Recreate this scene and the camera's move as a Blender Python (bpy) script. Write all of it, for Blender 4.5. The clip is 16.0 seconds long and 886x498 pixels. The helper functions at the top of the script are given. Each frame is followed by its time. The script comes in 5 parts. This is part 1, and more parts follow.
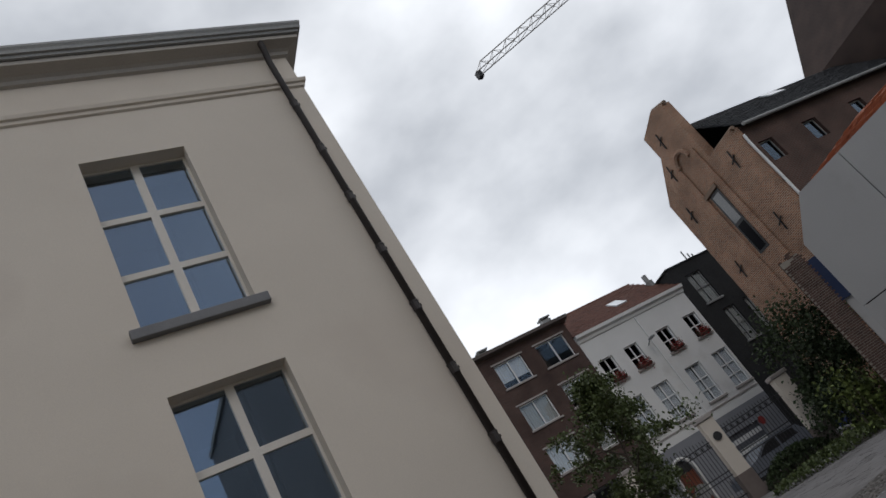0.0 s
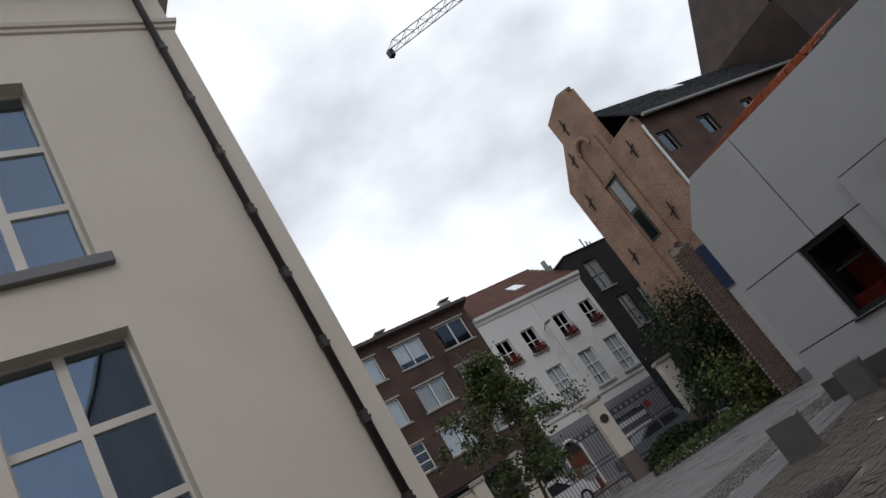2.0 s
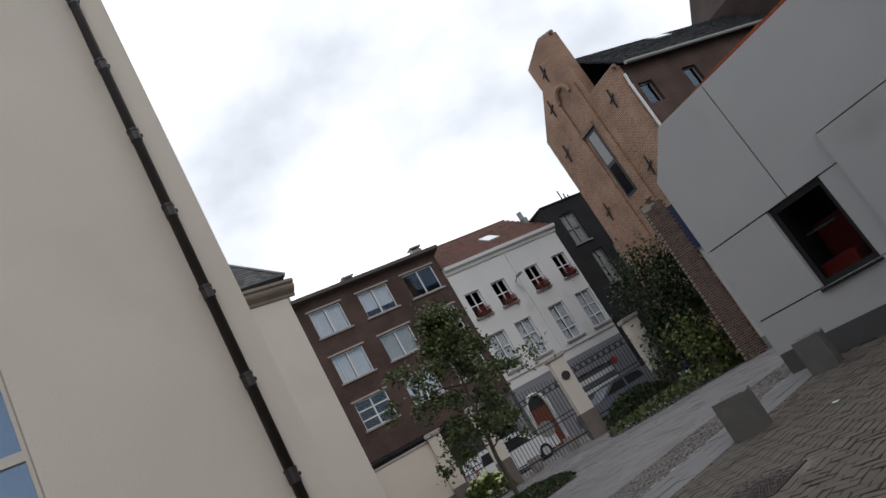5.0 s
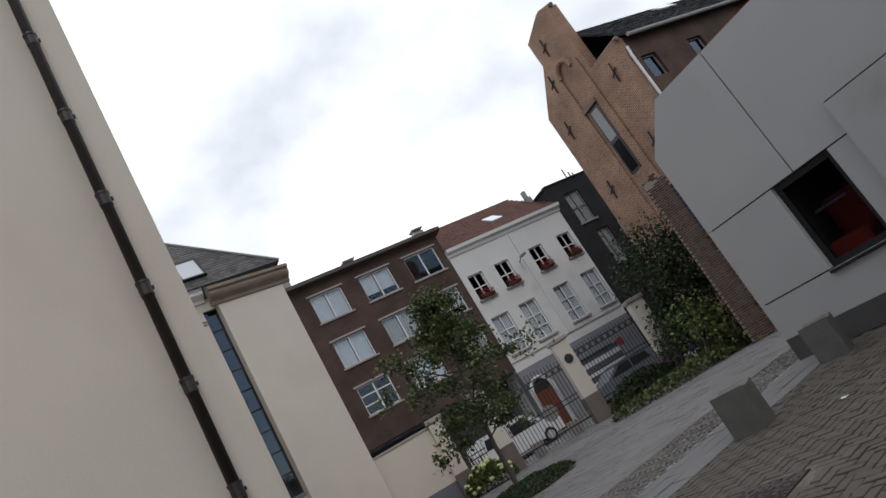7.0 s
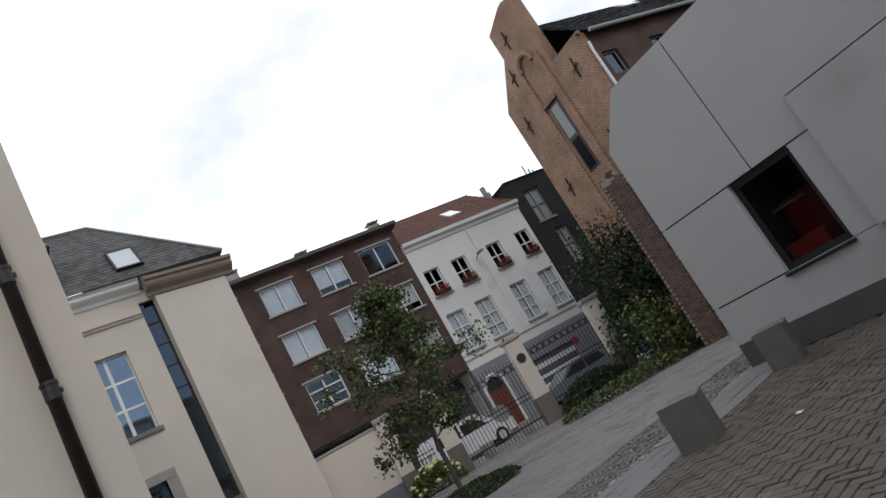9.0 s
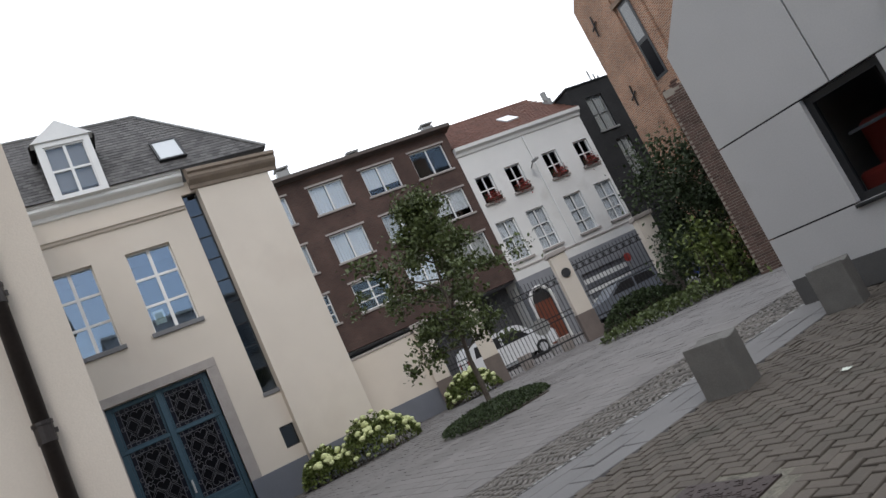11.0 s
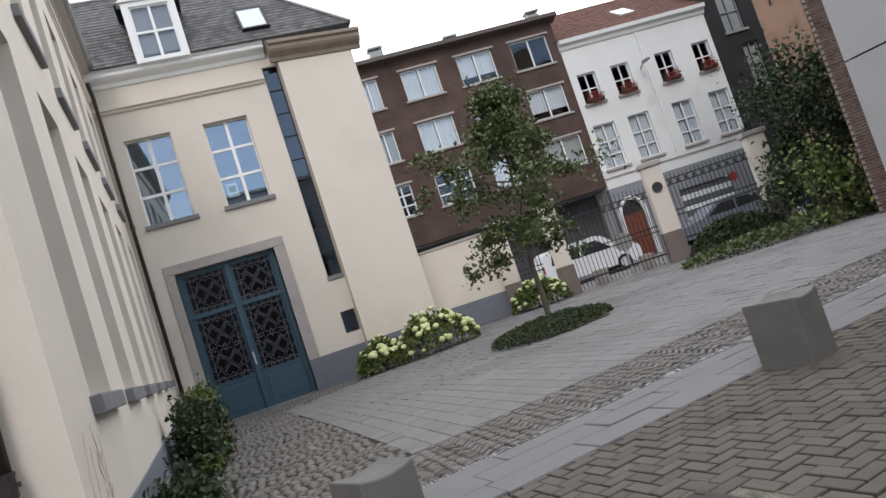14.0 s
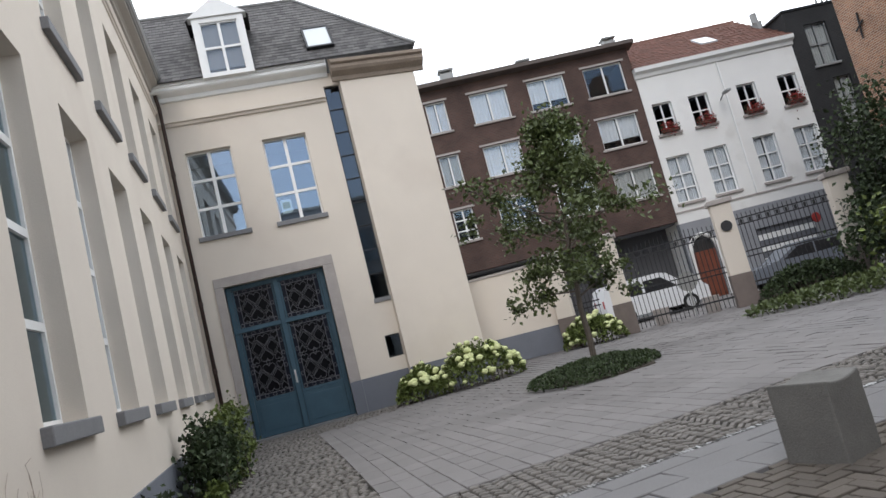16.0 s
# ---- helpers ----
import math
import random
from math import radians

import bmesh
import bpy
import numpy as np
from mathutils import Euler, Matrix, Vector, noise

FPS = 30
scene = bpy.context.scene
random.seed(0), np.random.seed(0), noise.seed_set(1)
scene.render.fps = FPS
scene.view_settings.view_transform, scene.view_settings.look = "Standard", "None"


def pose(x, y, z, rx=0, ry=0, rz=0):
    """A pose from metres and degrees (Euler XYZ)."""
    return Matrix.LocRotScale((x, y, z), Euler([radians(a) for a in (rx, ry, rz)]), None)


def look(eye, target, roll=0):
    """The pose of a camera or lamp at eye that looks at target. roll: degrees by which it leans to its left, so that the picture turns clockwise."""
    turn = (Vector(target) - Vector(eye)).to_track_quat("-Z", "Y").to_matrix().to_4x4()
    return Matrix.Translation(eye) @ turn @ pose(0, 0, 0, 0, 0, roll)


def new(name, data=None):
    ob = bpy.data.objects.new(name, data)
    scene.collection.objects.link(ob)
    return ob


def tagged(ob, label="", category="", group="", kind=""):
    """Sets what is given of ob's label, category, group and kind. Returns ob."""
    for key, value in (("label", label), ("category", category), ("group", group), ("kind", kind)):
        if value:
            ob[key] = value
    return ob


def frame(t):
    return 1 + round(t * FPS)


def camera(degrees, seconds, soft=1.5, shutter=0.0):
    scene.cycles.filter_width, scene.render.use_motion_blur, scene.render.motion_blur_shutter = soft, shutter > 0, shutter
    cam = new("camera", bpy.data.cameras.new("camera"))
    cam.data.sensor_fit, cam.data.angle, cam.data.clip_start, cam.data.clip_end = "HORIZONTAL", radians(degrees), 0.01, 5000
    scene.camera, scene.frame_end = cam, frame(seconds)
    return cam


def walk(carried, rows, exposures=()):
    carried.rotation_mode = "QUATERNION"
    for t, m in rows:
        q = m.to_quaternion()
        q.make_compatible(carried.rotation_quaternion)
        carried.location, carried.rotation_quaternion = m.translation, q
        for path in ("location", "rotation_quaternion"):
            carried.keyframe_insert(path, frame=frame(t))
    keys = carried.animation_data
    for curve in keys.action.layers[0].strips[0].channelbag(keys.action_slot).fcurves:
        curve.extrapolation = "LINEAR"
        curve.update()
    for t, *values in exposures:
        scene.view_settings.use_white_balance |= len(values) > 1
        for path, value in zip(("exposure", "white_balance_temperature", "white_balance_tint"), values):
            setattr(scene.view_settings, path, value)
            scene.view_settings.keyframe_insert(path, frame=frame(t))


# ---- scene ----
cam = camera(64.5, 16.0)
PATH = [
    (0, (0.102, -0.364, 1.383), (1.038, 1.177, 2.249), -33.1),
    (0.5, (0.222, -0.249, 1.358), (1.228, 1.298, 2.13), -34.3),
    (1, (0.359, -0.074, 1.349), (1.425, 1.442, 2.101), -33.3),
    (1.5, (0.455, 0.04, 1.344), (1.572, 1.537, 2.058), -33.4),
    (2, (0.645, 0.133, 1.328), (1.782, 1.624, 2.024), -33.3),
    (2.5, (0.858, 0.254, 1.341), (1.901, 1.805, 2.054), -31.9),
    (3, (1.032, 0.318, 1.312), (2.132, 1.862, 1.949), -32.6),
    (3.5, (1.242, 0.453, 1.313), (2.394, 1.959, 1.95), -30.1),
    (4, (1.355, 0.489, 1.327), (2.59, 1.947, 1.916), -30.3),
    (4.5, (1.531, 0.559, 1.321), (2.705, 2.072, 1.897), -30.8),
    (5, (1.799, 0.649, 1.293), (2.93, 2.203, 1.847), -30.4),
    (7.5, (2.671, 1.081, 1.326), (3.758, 2.683, 1.826), -30.7),
    (8, (2.865, 1.219, 1.29), (3.997, 2.799, 1.758), -29.0),
    (8.5, (3.053, 1.382, 1.28), (4.198, 2.941, 1.787), -26.2),
    (9, (3.173, 1.444, 1.316), (4.345, 2.998, 1.774), -30.1),
    (9.5, (3.404, 1.52, 1.352), (4.453, 3.167, 1.786), -29.1),
    (12, (4.299, 2.0, 1.278), (5.174, 3.79, 1.455), -22.4),
    (12.5, (4.482, 2.087, 1.279), (5.201, 3.95, 1.383), -20.6),
    (13, (4.635, 2.169, 1.261), (5.349, 4.037, 1.31), -20.2),
    (13.5, (4.816, 2.302, 1.274), (5.483, 4.186, 1.358), -17.2),
    (14, (4.979, 2.397, 1.288), (5.607, 4.292, 1.413), -18.3),
    (14.5, (5.158, 2.483, 1.295), (5.651, 4.412, 1.483), -18.8),
    (15, (5.357, 2.528, 1.312), (5.724, 4.488, 1.466), -17.3),
    (15.5, (5.529, 2.582, 1.308), (5.932, 4.534, 1.464), -17.3),
    (16, (5.751, 2.711, 1.32), (6.2, 4.645, 1.56), -14.4),
]
EXPOSURES = [(t, e, 6250, 10) for t, e in ((0, -1.54), (1.5, -1.34), (4, -1.06), (9, -0.83), (12, -0.22), (14, -0.03), (16, -0.05))]
walk(cam, [(t, look(eye, target, roll)) for t, eye, target, roll in PATH], EXPOSURES)

# ---- world and sun ----
world = bpy.data.worlds.new("world")
scene.world = world
world.use_nodes = True
wn, wl = world.node_tree.nodes, world.node_tree.links
wn.clear()
SUN_EL, SUN_AZ = radians(38), radians(197)
sky = wn.new("ShaderNodeTexSky")
sky.sky_type, sky.sun_disc, sky.sun_elevation, sky.sun_rotation = "NISHITA", False, SUN_EL, SUN_AZ
sky_dim = wn.new("ShaderNodeVectorMath")
sky_dim.operation = "SCALE"
sky_dim.inputs["Scale"].default_value = 0.15
wl.new(sky.outputs["Color"], sky_dim.inputs[0])
wc = wn.new("ShaderNodeTexCoord")
cm = wn.new("ShaderNodeMapping")
cm.inputs["Scale"].default_value = (1.0, 1.0, 1.5)
cm.inputs["Location"].default_value = (0.35, 0.1, 0.2)
wl.new(wc.outputs["Generated"], cm.inputs["Vector"])
cn = wn.new("ShaderNodeTexNoise")
cn.inputs["Scale"].default_value, cn.inputs["Detail"].default_value, cn.inputs["Roughness"].default_value = 2.3, 6, 0.47
wl.new(cm.outputs["Vector"], cn.inputs["Vector"])
cr = wn.new("ShaderNodeValToRGB")
cr.color_ramp.elements[0].position, cr.color_ramp.elements[0].color = 0.36, (1.70, 1.75, 1.83, 1)
cr.color_ramp.elements[1].position, cr.color_ramp.elements[1].color = 0.58, (3.35, 3.37, 3.40, 1)
wl.new(cn.outputs["Fac"], cr.inputs["Fac"])
cmix = wn.new("ShaderNodeMix")
cmix.data_type = "RGBA"
# the cloud thins out into blue towards the south-west
front = wn.new("ShaderNodeVectorMath")
front.operation = "DOT_PRODUCT"
front.inputs[1].default_value = (0.5, 0.86, 0.0)
wl.new(wc.outputs["Generated"], front.inputs[0])
cover = wn.new("ShaderNodeMapRange")
cover.interpolation_type = "SMOOTHSTEP"
for key, value in (("From Min", -0.75), ("From Max", 0.1), ("To Min", 0.07), ("To Max", 0.9)):
    cover.inputs[key].default_value = value
wl.new(front.outputs["Value"], cover.inputs["Value"])
wl.new(cover.outputs["Result"], cmix.inputs["Factor"])
wl.new(sky_dim.outputs["Vector"], cmix.inputs["A"])
wl.new(cr.outputs["Color"], cmix.inputs["B"])
bg = wn.new("ShaderNodeBackground")
bg.inputs["Strength"].default_value = 1.0
wl.new(cmix.outputs["Result"], bg.inputs["Color"])
wl.new(bg.outputs["Background"], wn.new("ShaderNodeOutputWorld").inputs["Surface"])
sun = new("sun", bpy.data.lights.new("sun", "SUN"))
sun.data.energy, sun.data.angle, sun.data.color = 1.0, radians(22), (1.0, 0.955, 0.89)
sun.matrix_world = look((40 * math.sin(SUN_AZ), 40 * math.cos(SUN_AZ), 40 * math.tan(SUN_EL)), (0, 0, 0))


# ---- materials ----
def mat(name, color, rough=0.8, vary=0.12, scale=3.0, fine=60.0, bump=0.15, metal=0.0, island=0.0, per_object=0.0, stain=None, spec=0.4):
    """A surface with broad blotches, fine grain, relief, and piece by piece variation."""
    m = bpy.data.materials.new(name)
    m.use_nodes = True
    n, l = m.node_tree.nodes, m.node_tree.links
    b = n["Principled BSDF"]
    b.inputs["Roughness"].default_value, b.inputs["Metallic"].default_value = rough, metal
    b.inputs["Specular IOR Level"].default_value = spec
    co = n.new("ShaderNodeTexCoord")
    geo = n.new("ShaderNodeNewGeometry")
    pos = geo.outputs["Position"]
    big, small = n.new("ShaderNodeTexNoise"), n.new("ShaderNodeTexNoise")
    for t, s, d in ((big, scale, 5), (small, fine, 3)):
        t.inputs["Scale"].default_value, t.inputs["Detail"].default_value = s, d
        l.new(pos, t.inputs["Vector"])
    add = n.new("ShaderNodeMath")
    add.operation = "ADD"
    l.new(big.outputs["Fac"], add.inputs[0])
    l.new(small.outputs["Fac"], add.inputs[1])
    last = add.outputs[0]
    for amount, source in ((island, geo.outputs["Random Per Island"]), (per_object, n.new("ShaderNodeObjectInfo").outputs["Random"])):
        if amount:
            k = n.new("ShaderNodeMath")
            k.operation, k.inputs[1].default_value = "MULTIPLY_ADD", amount
            l.new(source, k.inputs[0])
            l.new(last, k.inputs[2])
            last = k.outputs[0]
    mid = 1.0 + (island + per_object) / 2
    mp = n.new("ShaderNodeMapRange")
    mp.inputs["From Min"].default_value, mp.inputs["From Max"].default_value = mid - 0.55, mid + 0.55
    mp.inputs["To Min"].default_value, mp.inputs["To Max"].default_value = 1 - 2 * vary, 1 + 2 * vary
    l.new(last, mp.inputs["Value"])
    sc = n.new("ShaderNodeVectorMath")
    sc.operation = "SCALE"
    sc.inputs[0].default_value = color
    l.new(mp.outputs["Result"], sc.inputs["Scale"])
    out = sc.outputs["Vector"]
    if stain:
        st, ra, mx = n.new("ShaderNodeTexNoise"), n.new("ShaderNodeValToRGB"), n.new("ShaderNodeMix")
        st.inputs["Scale"].default_value, st.inputs["Detail"].default_value = stain[1], 6
        l.new(pos, st.inputs["Vector"])
        ra.color_ramp.elements[0].position, ra.color_ramp.elements[1].position = stain[2], stain[2] + 0.2
        l.new(st.outputs["Fac"], ra.inputs["Fac"])
        mx.data_type = "RGBA"
        l.new(ra.outputs["Color"], mx.inputs["Factor"])
        l.new(out, mx.inputs["A"])
        mx.inputs["B"].default_value = (*stain[0], 1)
        out = mx.outputs["Result"]
    l.new(out, b.inputs["Base Color"])
    if bump:
        bu = n.new("ShaderNodeBump")
        bu.inputs["Strength"].default_value, bu.inputs["Distance"].default_value = bump, 0.01
        l.new(small.outputs["Fac"], bu.inputs["Height"])
        l.new(bu.outputs["Normal"], b.inputs["Normal"])
    return m


def brick_mat(name, c1, c2, mortar, turn=0.0, size=0.21):
    """Far brickwork whose bricks are too small to tell apart, laid along a facade of the given turn."""
    m = mat(name, c1, 0.9, 0.15)
    n, l = m.node_tree.nodes, m.node_tree.links
    b = n["Principled BSDF"]
    co = n.new("ShaderNodeNewGeometry")
    vr = n.new("ShaderNodeVectorRotate")
    vr.rotation_type = "Z_AXIS"
    vr.inputs["Angle"].default_value = -radians(turn)
    l.new(co.outputs["Position"], vr.inputs["Vector"])
    sp, cb = n.new("ShaderNodeSeparateXYZ"), n.new("ShaderNodeCombineXYZ")
    l.new(vr.outputs["Vector"], sp.inputs["Vector"])
    ad = n.new("ShaderNodeMath")
    l.new(sp.outputs["X"], ad.inputs[0])
    l.new(sp.outputs["Y"], ad.inputs[1])
    l.new(ad.outputs[0], cb.inputs["X"])
    l.new(sp.outputs["Z"], cb.inputs["Y"])
    bt = n.new("ShaderNodeTexBrick")
    bt.inputs["Color1"].default_value, bt.inputs["Color2"].default_value, bt.inputs["Mortar"].default_value = (*c1, 1), (*c2, 1), (*mortar, 1)
    bt.inputs["Scale"].default_value = 1.0
    bt.inputs["Brick Width"].default_value, bt.inputs["Row Height"].default_value, bt.inputs["Mortar Size"].default_value = size, size * 0.33, 0.013
    l.new(cb.outputs["Vector"], bt.inputs["Vector"])
    mu = n.new("ShaderNodeMix")
    mu.data_type, mu.blend_type = "RGBA", "MULTIPLY"
    mu.inputs["Factor"].default_value = 1.0
    no, rr = n.new("ShaderNodeTexNoise"), n.new("ShaderNodeMapRange")
    no.inputs["Scale"].default_value, no.inputs["Detail"].default_value = 0.9, 8
    l.new(co.outputs["Position"], no.inputs["Vector"])
    rr.inputs["From Min"].default_value, rr.inputs["From Max"].default_value = 0.3, 0.7
    rr.inputs["To Min"].default_value, rr.inputs["To Max"].default_value = 0.72, 1.25
    l.new(no.outputs["Fac"], rr.inputs["Value"])
    l.new(bt.outputs["Color"], mu.inputs["A"])
    l.new(rr.outputs["Result"], mu.inputs["B"])
    l.new(mu.outputs["Result"], b.inputs["Base Color"])
    return m


def glass_mat(name, tint=(0.82, 0.87, 0.9), ior=2.7, rough=0.02):
    m = bpy.data.materials.new(name)
    m.use_nodes = True
    n, l = m.node_tree.nodes, m.node_tree.links
    n.clear()
    tr, gl, mx, fr = n.new("ShaderNodeBsdfTransparent"), n.new("ShaderNodeBsdfGlossy"), n.new("ShaderNodeMixShader"), n.new("ShaderNodeLayerWeight")
    tr.inputs["Color"].default_value = (*tint, 1)
    gl.inputs["Roughness"].default_value, gl.inputs["Color"].default_value = rough, (0.72, 0.85, 1.0, 1)
    no, bu, pos = n.new("ShaderNodeTexNoise"), n.new("ShaderNodeBump"), n.new("ShaderNodeNewGeometry")
    no.inputs["Scale"].default_value = 1.3
    l.new(pos.outputs["Position"], no.inputs["Vector"])
    bu.inputs["Strength"].default_value, bu.inputs["Distance"].default_value = 0.1, 0.01
    l.new(no.outputs["Fac"], bu.inputs["Height"])
    l.new(bu.outputs["Normal"], gl.inputs["Normal"])
    fr.inputs["Blend"].default_value = 0.5
    r0 = ((ior - 1) / (ior + 1)) ** 2
    pw, ma = n.new("ShaderNodeMath"), n.new("ShaderNodeMath")
    pw.operation, pw.inputs[1].default_value = "POWER", 4.0
    l.new(fr.outputs["Facing"], pw.inputs[0])
    ma.operation, ma.inputs[1].default_value, ma.inputs[2].default_value = "MULTIPLY_ADD", 1 - r0, r0
    l.new(pw.outputs[0], ma.inputs[0])
    l.new(ma.outputs[0], mx.inputs["Fac"])
    l.new(tr.outputs["BSDF"], mx.inputs[1])
    l.new(gl.outputs["BSDF"], mx.inputs[2])
    l.new(mx.outputs["Shader"], n.new("ShaderNodeOutputMaterial").inputs["Surface"])
    return m


STUCCO = mat("cream stucco", (0.655, 0.59, 0.508), 0.9, 0.045, 0.7, 90, 0.14, stain=((0.60, 0.53, 0.455), 0.45, 0.55))
TRIM = mat("painted cornice", (0.42, 0.39, 0.35), 0.75, 0.06, 1.5, 40, 0.06)
ZINC = mat("zinc gutter", (0.30, 0.30, 0.29), 0.55, 0.10, 2.0, 30, 0.05, metal=0.3)
BLUESTONE = mat("bluestone", (0.19, 0.19, 0.195), 0.75, 0.10, 3.0, 70, 0.12)
STONE = mat("grey stone surround", (0.37, 0.335, 0.31), 0.8, 0.09, 4.0, 60, 0.12)
PLINTH = mat("grey plinth paint", (0.155, 0.165, 0.19), 0.8, 0.08, 2.0, 60, 0.1)
IRON = mat("cast iron pipe", (0.028, 0.022, 0.02), 0.5, 0.2, 6.0, 40, 0.08)
RUST = mat("brown pipe", (0.042, 0.026, 0.021), 0.6, 0.2, 6.0, 40, 0.08)
WHITE = mat("white window paint", (0.78, 0.78, 0.76), 0.45, 0.03, 5.0, 40, 0.03)
CREAMFRAME = mat("cream window paint", (0.66, 0.62, 0.56), 0.45, 0.03, 5.0, 40, 0.03)
GLASS = glass_mat("window glass")
DARKGLASS = glass_mat("tinted glass", (0.35, 0.38, 0.4), 1.95)
HOUSEGLASS = glass_mat("house window glass", (0.9, 0.92, 0.93), 1.55)
# Green-dark tint stands in for unlit rooms and the reflected building opposite.
SHADEGLASS = glass_mat("glass with a painted dark reflection", (0.5, 0.56, 0.5), 1.5)
DOORGLASS = mat("dark door glass", (0.006, 0.006, 0.008), 0.25, 0.2, 3.0, 30, 0.05, spec=0.06)
# Near-black on purpose: the gloom of unlit interiors is put into this colour.
ROOM_SHADE = mat("painted room shade", (0.035, 0.033, 0.032), 0.9, 0.15, 1.5, 20, 0)
CURTAIN = mat("net curtain", (0.74, 0.74, 0.75), 0.9, 0.08, 6.0, 40, 0.05)
DORMERBLIND = mat("grey roller blind", (0.30, 0.30, 0.31), 0.9, 0.06, 4.0, 40, 0.03)
BLIND = mat("roller blind", (0.50, 0.49, 0.46), 0.9, 0.05, 4.0, 40, 0.03)
BROWNBRICK = brick_mat("dark brown brick", (0.090, 0.047, 0.037), (0.066, 0.036, 0.029), (0.085, 0.065, 0.055), -7.4)
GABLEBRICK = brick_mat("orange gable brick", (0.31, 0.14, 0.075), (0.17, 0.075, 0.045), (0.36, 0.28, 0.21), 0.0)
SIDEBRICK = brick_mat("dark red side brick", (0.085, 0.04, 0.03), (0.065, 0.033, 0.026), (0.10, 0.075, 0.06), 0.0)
BLACKBRICK = brick_mat("black brick", (0.022, 0.021, 0.021), (0.016, 0.016, 0.017), (0.03, 0.03, 0.03), -7.4)
OLDBRICK = mat("old red brick", (0.088, 0.054, 0.044), 0.92, 0.2, 6.0, 60, 0.35, island=0.8, per_object=0.8)
MORTAR = mat("lime mortar", (0.27, 0.24, 0.20), 0.95, 0.15, 5.0, 60, 0.3)
WHITEWALL = mat("white painted render", (0.74, 0.73, 0.70), 0.85, 0.04, 0.7, 60, 0.08, stain=((0.58, 0.56, 0.52), 0.6, 0.6))
# Darker copy of the grey base; the recess's shade is in the colour.
PASSAGE_SHADE = mat("grey render with painted recess shade", (0.075, 0.075, 0.08), 0.85, 0.12, 1.5, 60, 0.1)
GREYBASE = mat("grey painted base", (0.24, 0.245, 0.26), 0.8, 0.08, 1.5, 60, 0.1)
CONCRETE = mat("pale smooth concrete", (0.45, 0.445, 0.44), 0.8, 0.05, 0.8, 50, 0.06, stain=((0.36, 0.35, 0.335), 0.7, 0.56))
JOINT = mat("dark joint", (0.03, 0.03, 0.032), 0.9, 0.1, 5.0, 50, 0.05)
BLACKFRAME = mat("black anodised frame", (0.015, 0.016, 0.018), 0.4, 0.1, 5.0, 40, 0.02)
BLOCKMAT = mat("grey cast concrete", (0.135, 0.130, 0.119), 0.8, 0.14, 6.0, 90, 0.4, stain=((0.175, 0.17, 0.158), 3.5, 0.6))
SLATE = mat("roof slate", (0.078, 0.074, 0.072), 0.6, 0.24, 3.0, 60, 0.3, island=1.1, per_object=1.0)
REDTILE = mat("red roof tile", (0.125, 0.054, 0.037), 0.85, 0.14, 2.0, 50, 0.2, island=0.7)
ORANGETILE = mat("orange clay tile", (0.34, 0.12, 0.06), 0.8, 0.12, 3.0, 50, 0.2, island=0.6)
DARKTILE = mat("black glazed tile", (0.022, 0.023, 0.026), 0.85, 0.15, 3.0, 40, 0.15, island=0.6)
TEAL = mat("teal door paint", (0.045, 0.092, 0.125), 0.45, 0.10, 3.0, 40, 0.08)
WROUGHT = mat("wrought iron", (0.02, 0.02, 0.022), 0.5, 0.15, 6.0, 40, 0.05)
GRILLE = mat("grey grille rail", (0.13, 0.135, 0.15), 0.5, 0.1, 6.0, 40, 0.05)
LATTICE = mat("pale grey lattice", (0.14, 0.138, 0.15), 0.5, 0.12, 6.0, 40, 0.05)
BLUEPANE = mat("deep blue leaded glass", (0.005, 0.006, 0.015), 0.3, 0.2, 3.0, 30, 0.05, spec=0.2)
NICKEL = mat("nickel handle", (0.62, 0.62, 0.61), 0.3, 0.05, 8.0, 40, 0.02, metal=0.9)
# Half-lit interior: the room's light level is mixed into this brown-grey.
ROOM_HALFLIT = mat("inner wall with painted dimness", (0.17, 0.145, 0.125), 0.9, 0.08, 1.5, 30, 0.05)
BRASS = mat("worn brass", (0.45, 0.38, 0.26), 0.35, 0.1, 8.0, 40, 0.03, metal=0.9)
WOOD = mat("red brown door wood", (0.16, 0.05, 0.028), 0.5, 0.15, 4.0, 40, 0.1)
PAVER = mat("concrete paver", (0.094, 0.080, 0.066), 0.85, 0.11, 2.5, 90, 0.3, island=0.55, per_object=0.55, stain=((0.060, 0.055, 0.043), 1.2, 0.55))
SLAB = mat("bluestone slab", (0.158, 0.153, 0.152), 0.7, 0.08, 1.5, 70, 0.12, island=0.5, stain=((0.12, 0.12, 0.122), 1.0, 0.6))
COBBLE = mat("granite cobble", (0.135, 0.124, 0.112), 0.8, 0.14, 4.0, 80, 0.3, island=0.9, per_object=0.7)
GREYPAVE = mat("grey paving", (0.168, 0.158, 0.154), 0.8, 0.09, 0.8, 70, 0.15, island=0.4, per_object=0.4, stain=((0.098, 0.090, 0.087), 0.35, 0.56))
SANDJOINT = mat("sand and moss joint", (0.030, 0.028, 0.022), 0.95, 0.2, 3.0, 80, 0.3)
ASPHALT = mat("asphalt", (0.06, 0.06, 0.062), 0.9, 0.15, 0.6, 90, 0.2)
SOIL = mat("soil", (0.05, 0.04, 0.03), 0.95, 0.2, 3.0, 50, 0.4)
BARK = mat("bark", (0.09, 0.075, 0.06), 0.9, 0.2, 8.0, 60, 0.5)
LEAF = mat("tree leaf", (0.070, 0.092, 0.028), 0.5, 0.2, 2.0, 30, 0, island=1.0)
IVY = mat("ivy leaf", (0.028, 0.044, 0.014), 0.7, 0.22, 2.0, 30, 0, island=1.0)
LIME = mat("fresh leaf", (0.10, 0.13, 0.03), 0.65, 0.2, 2.0, 30, 0, island=1.0)
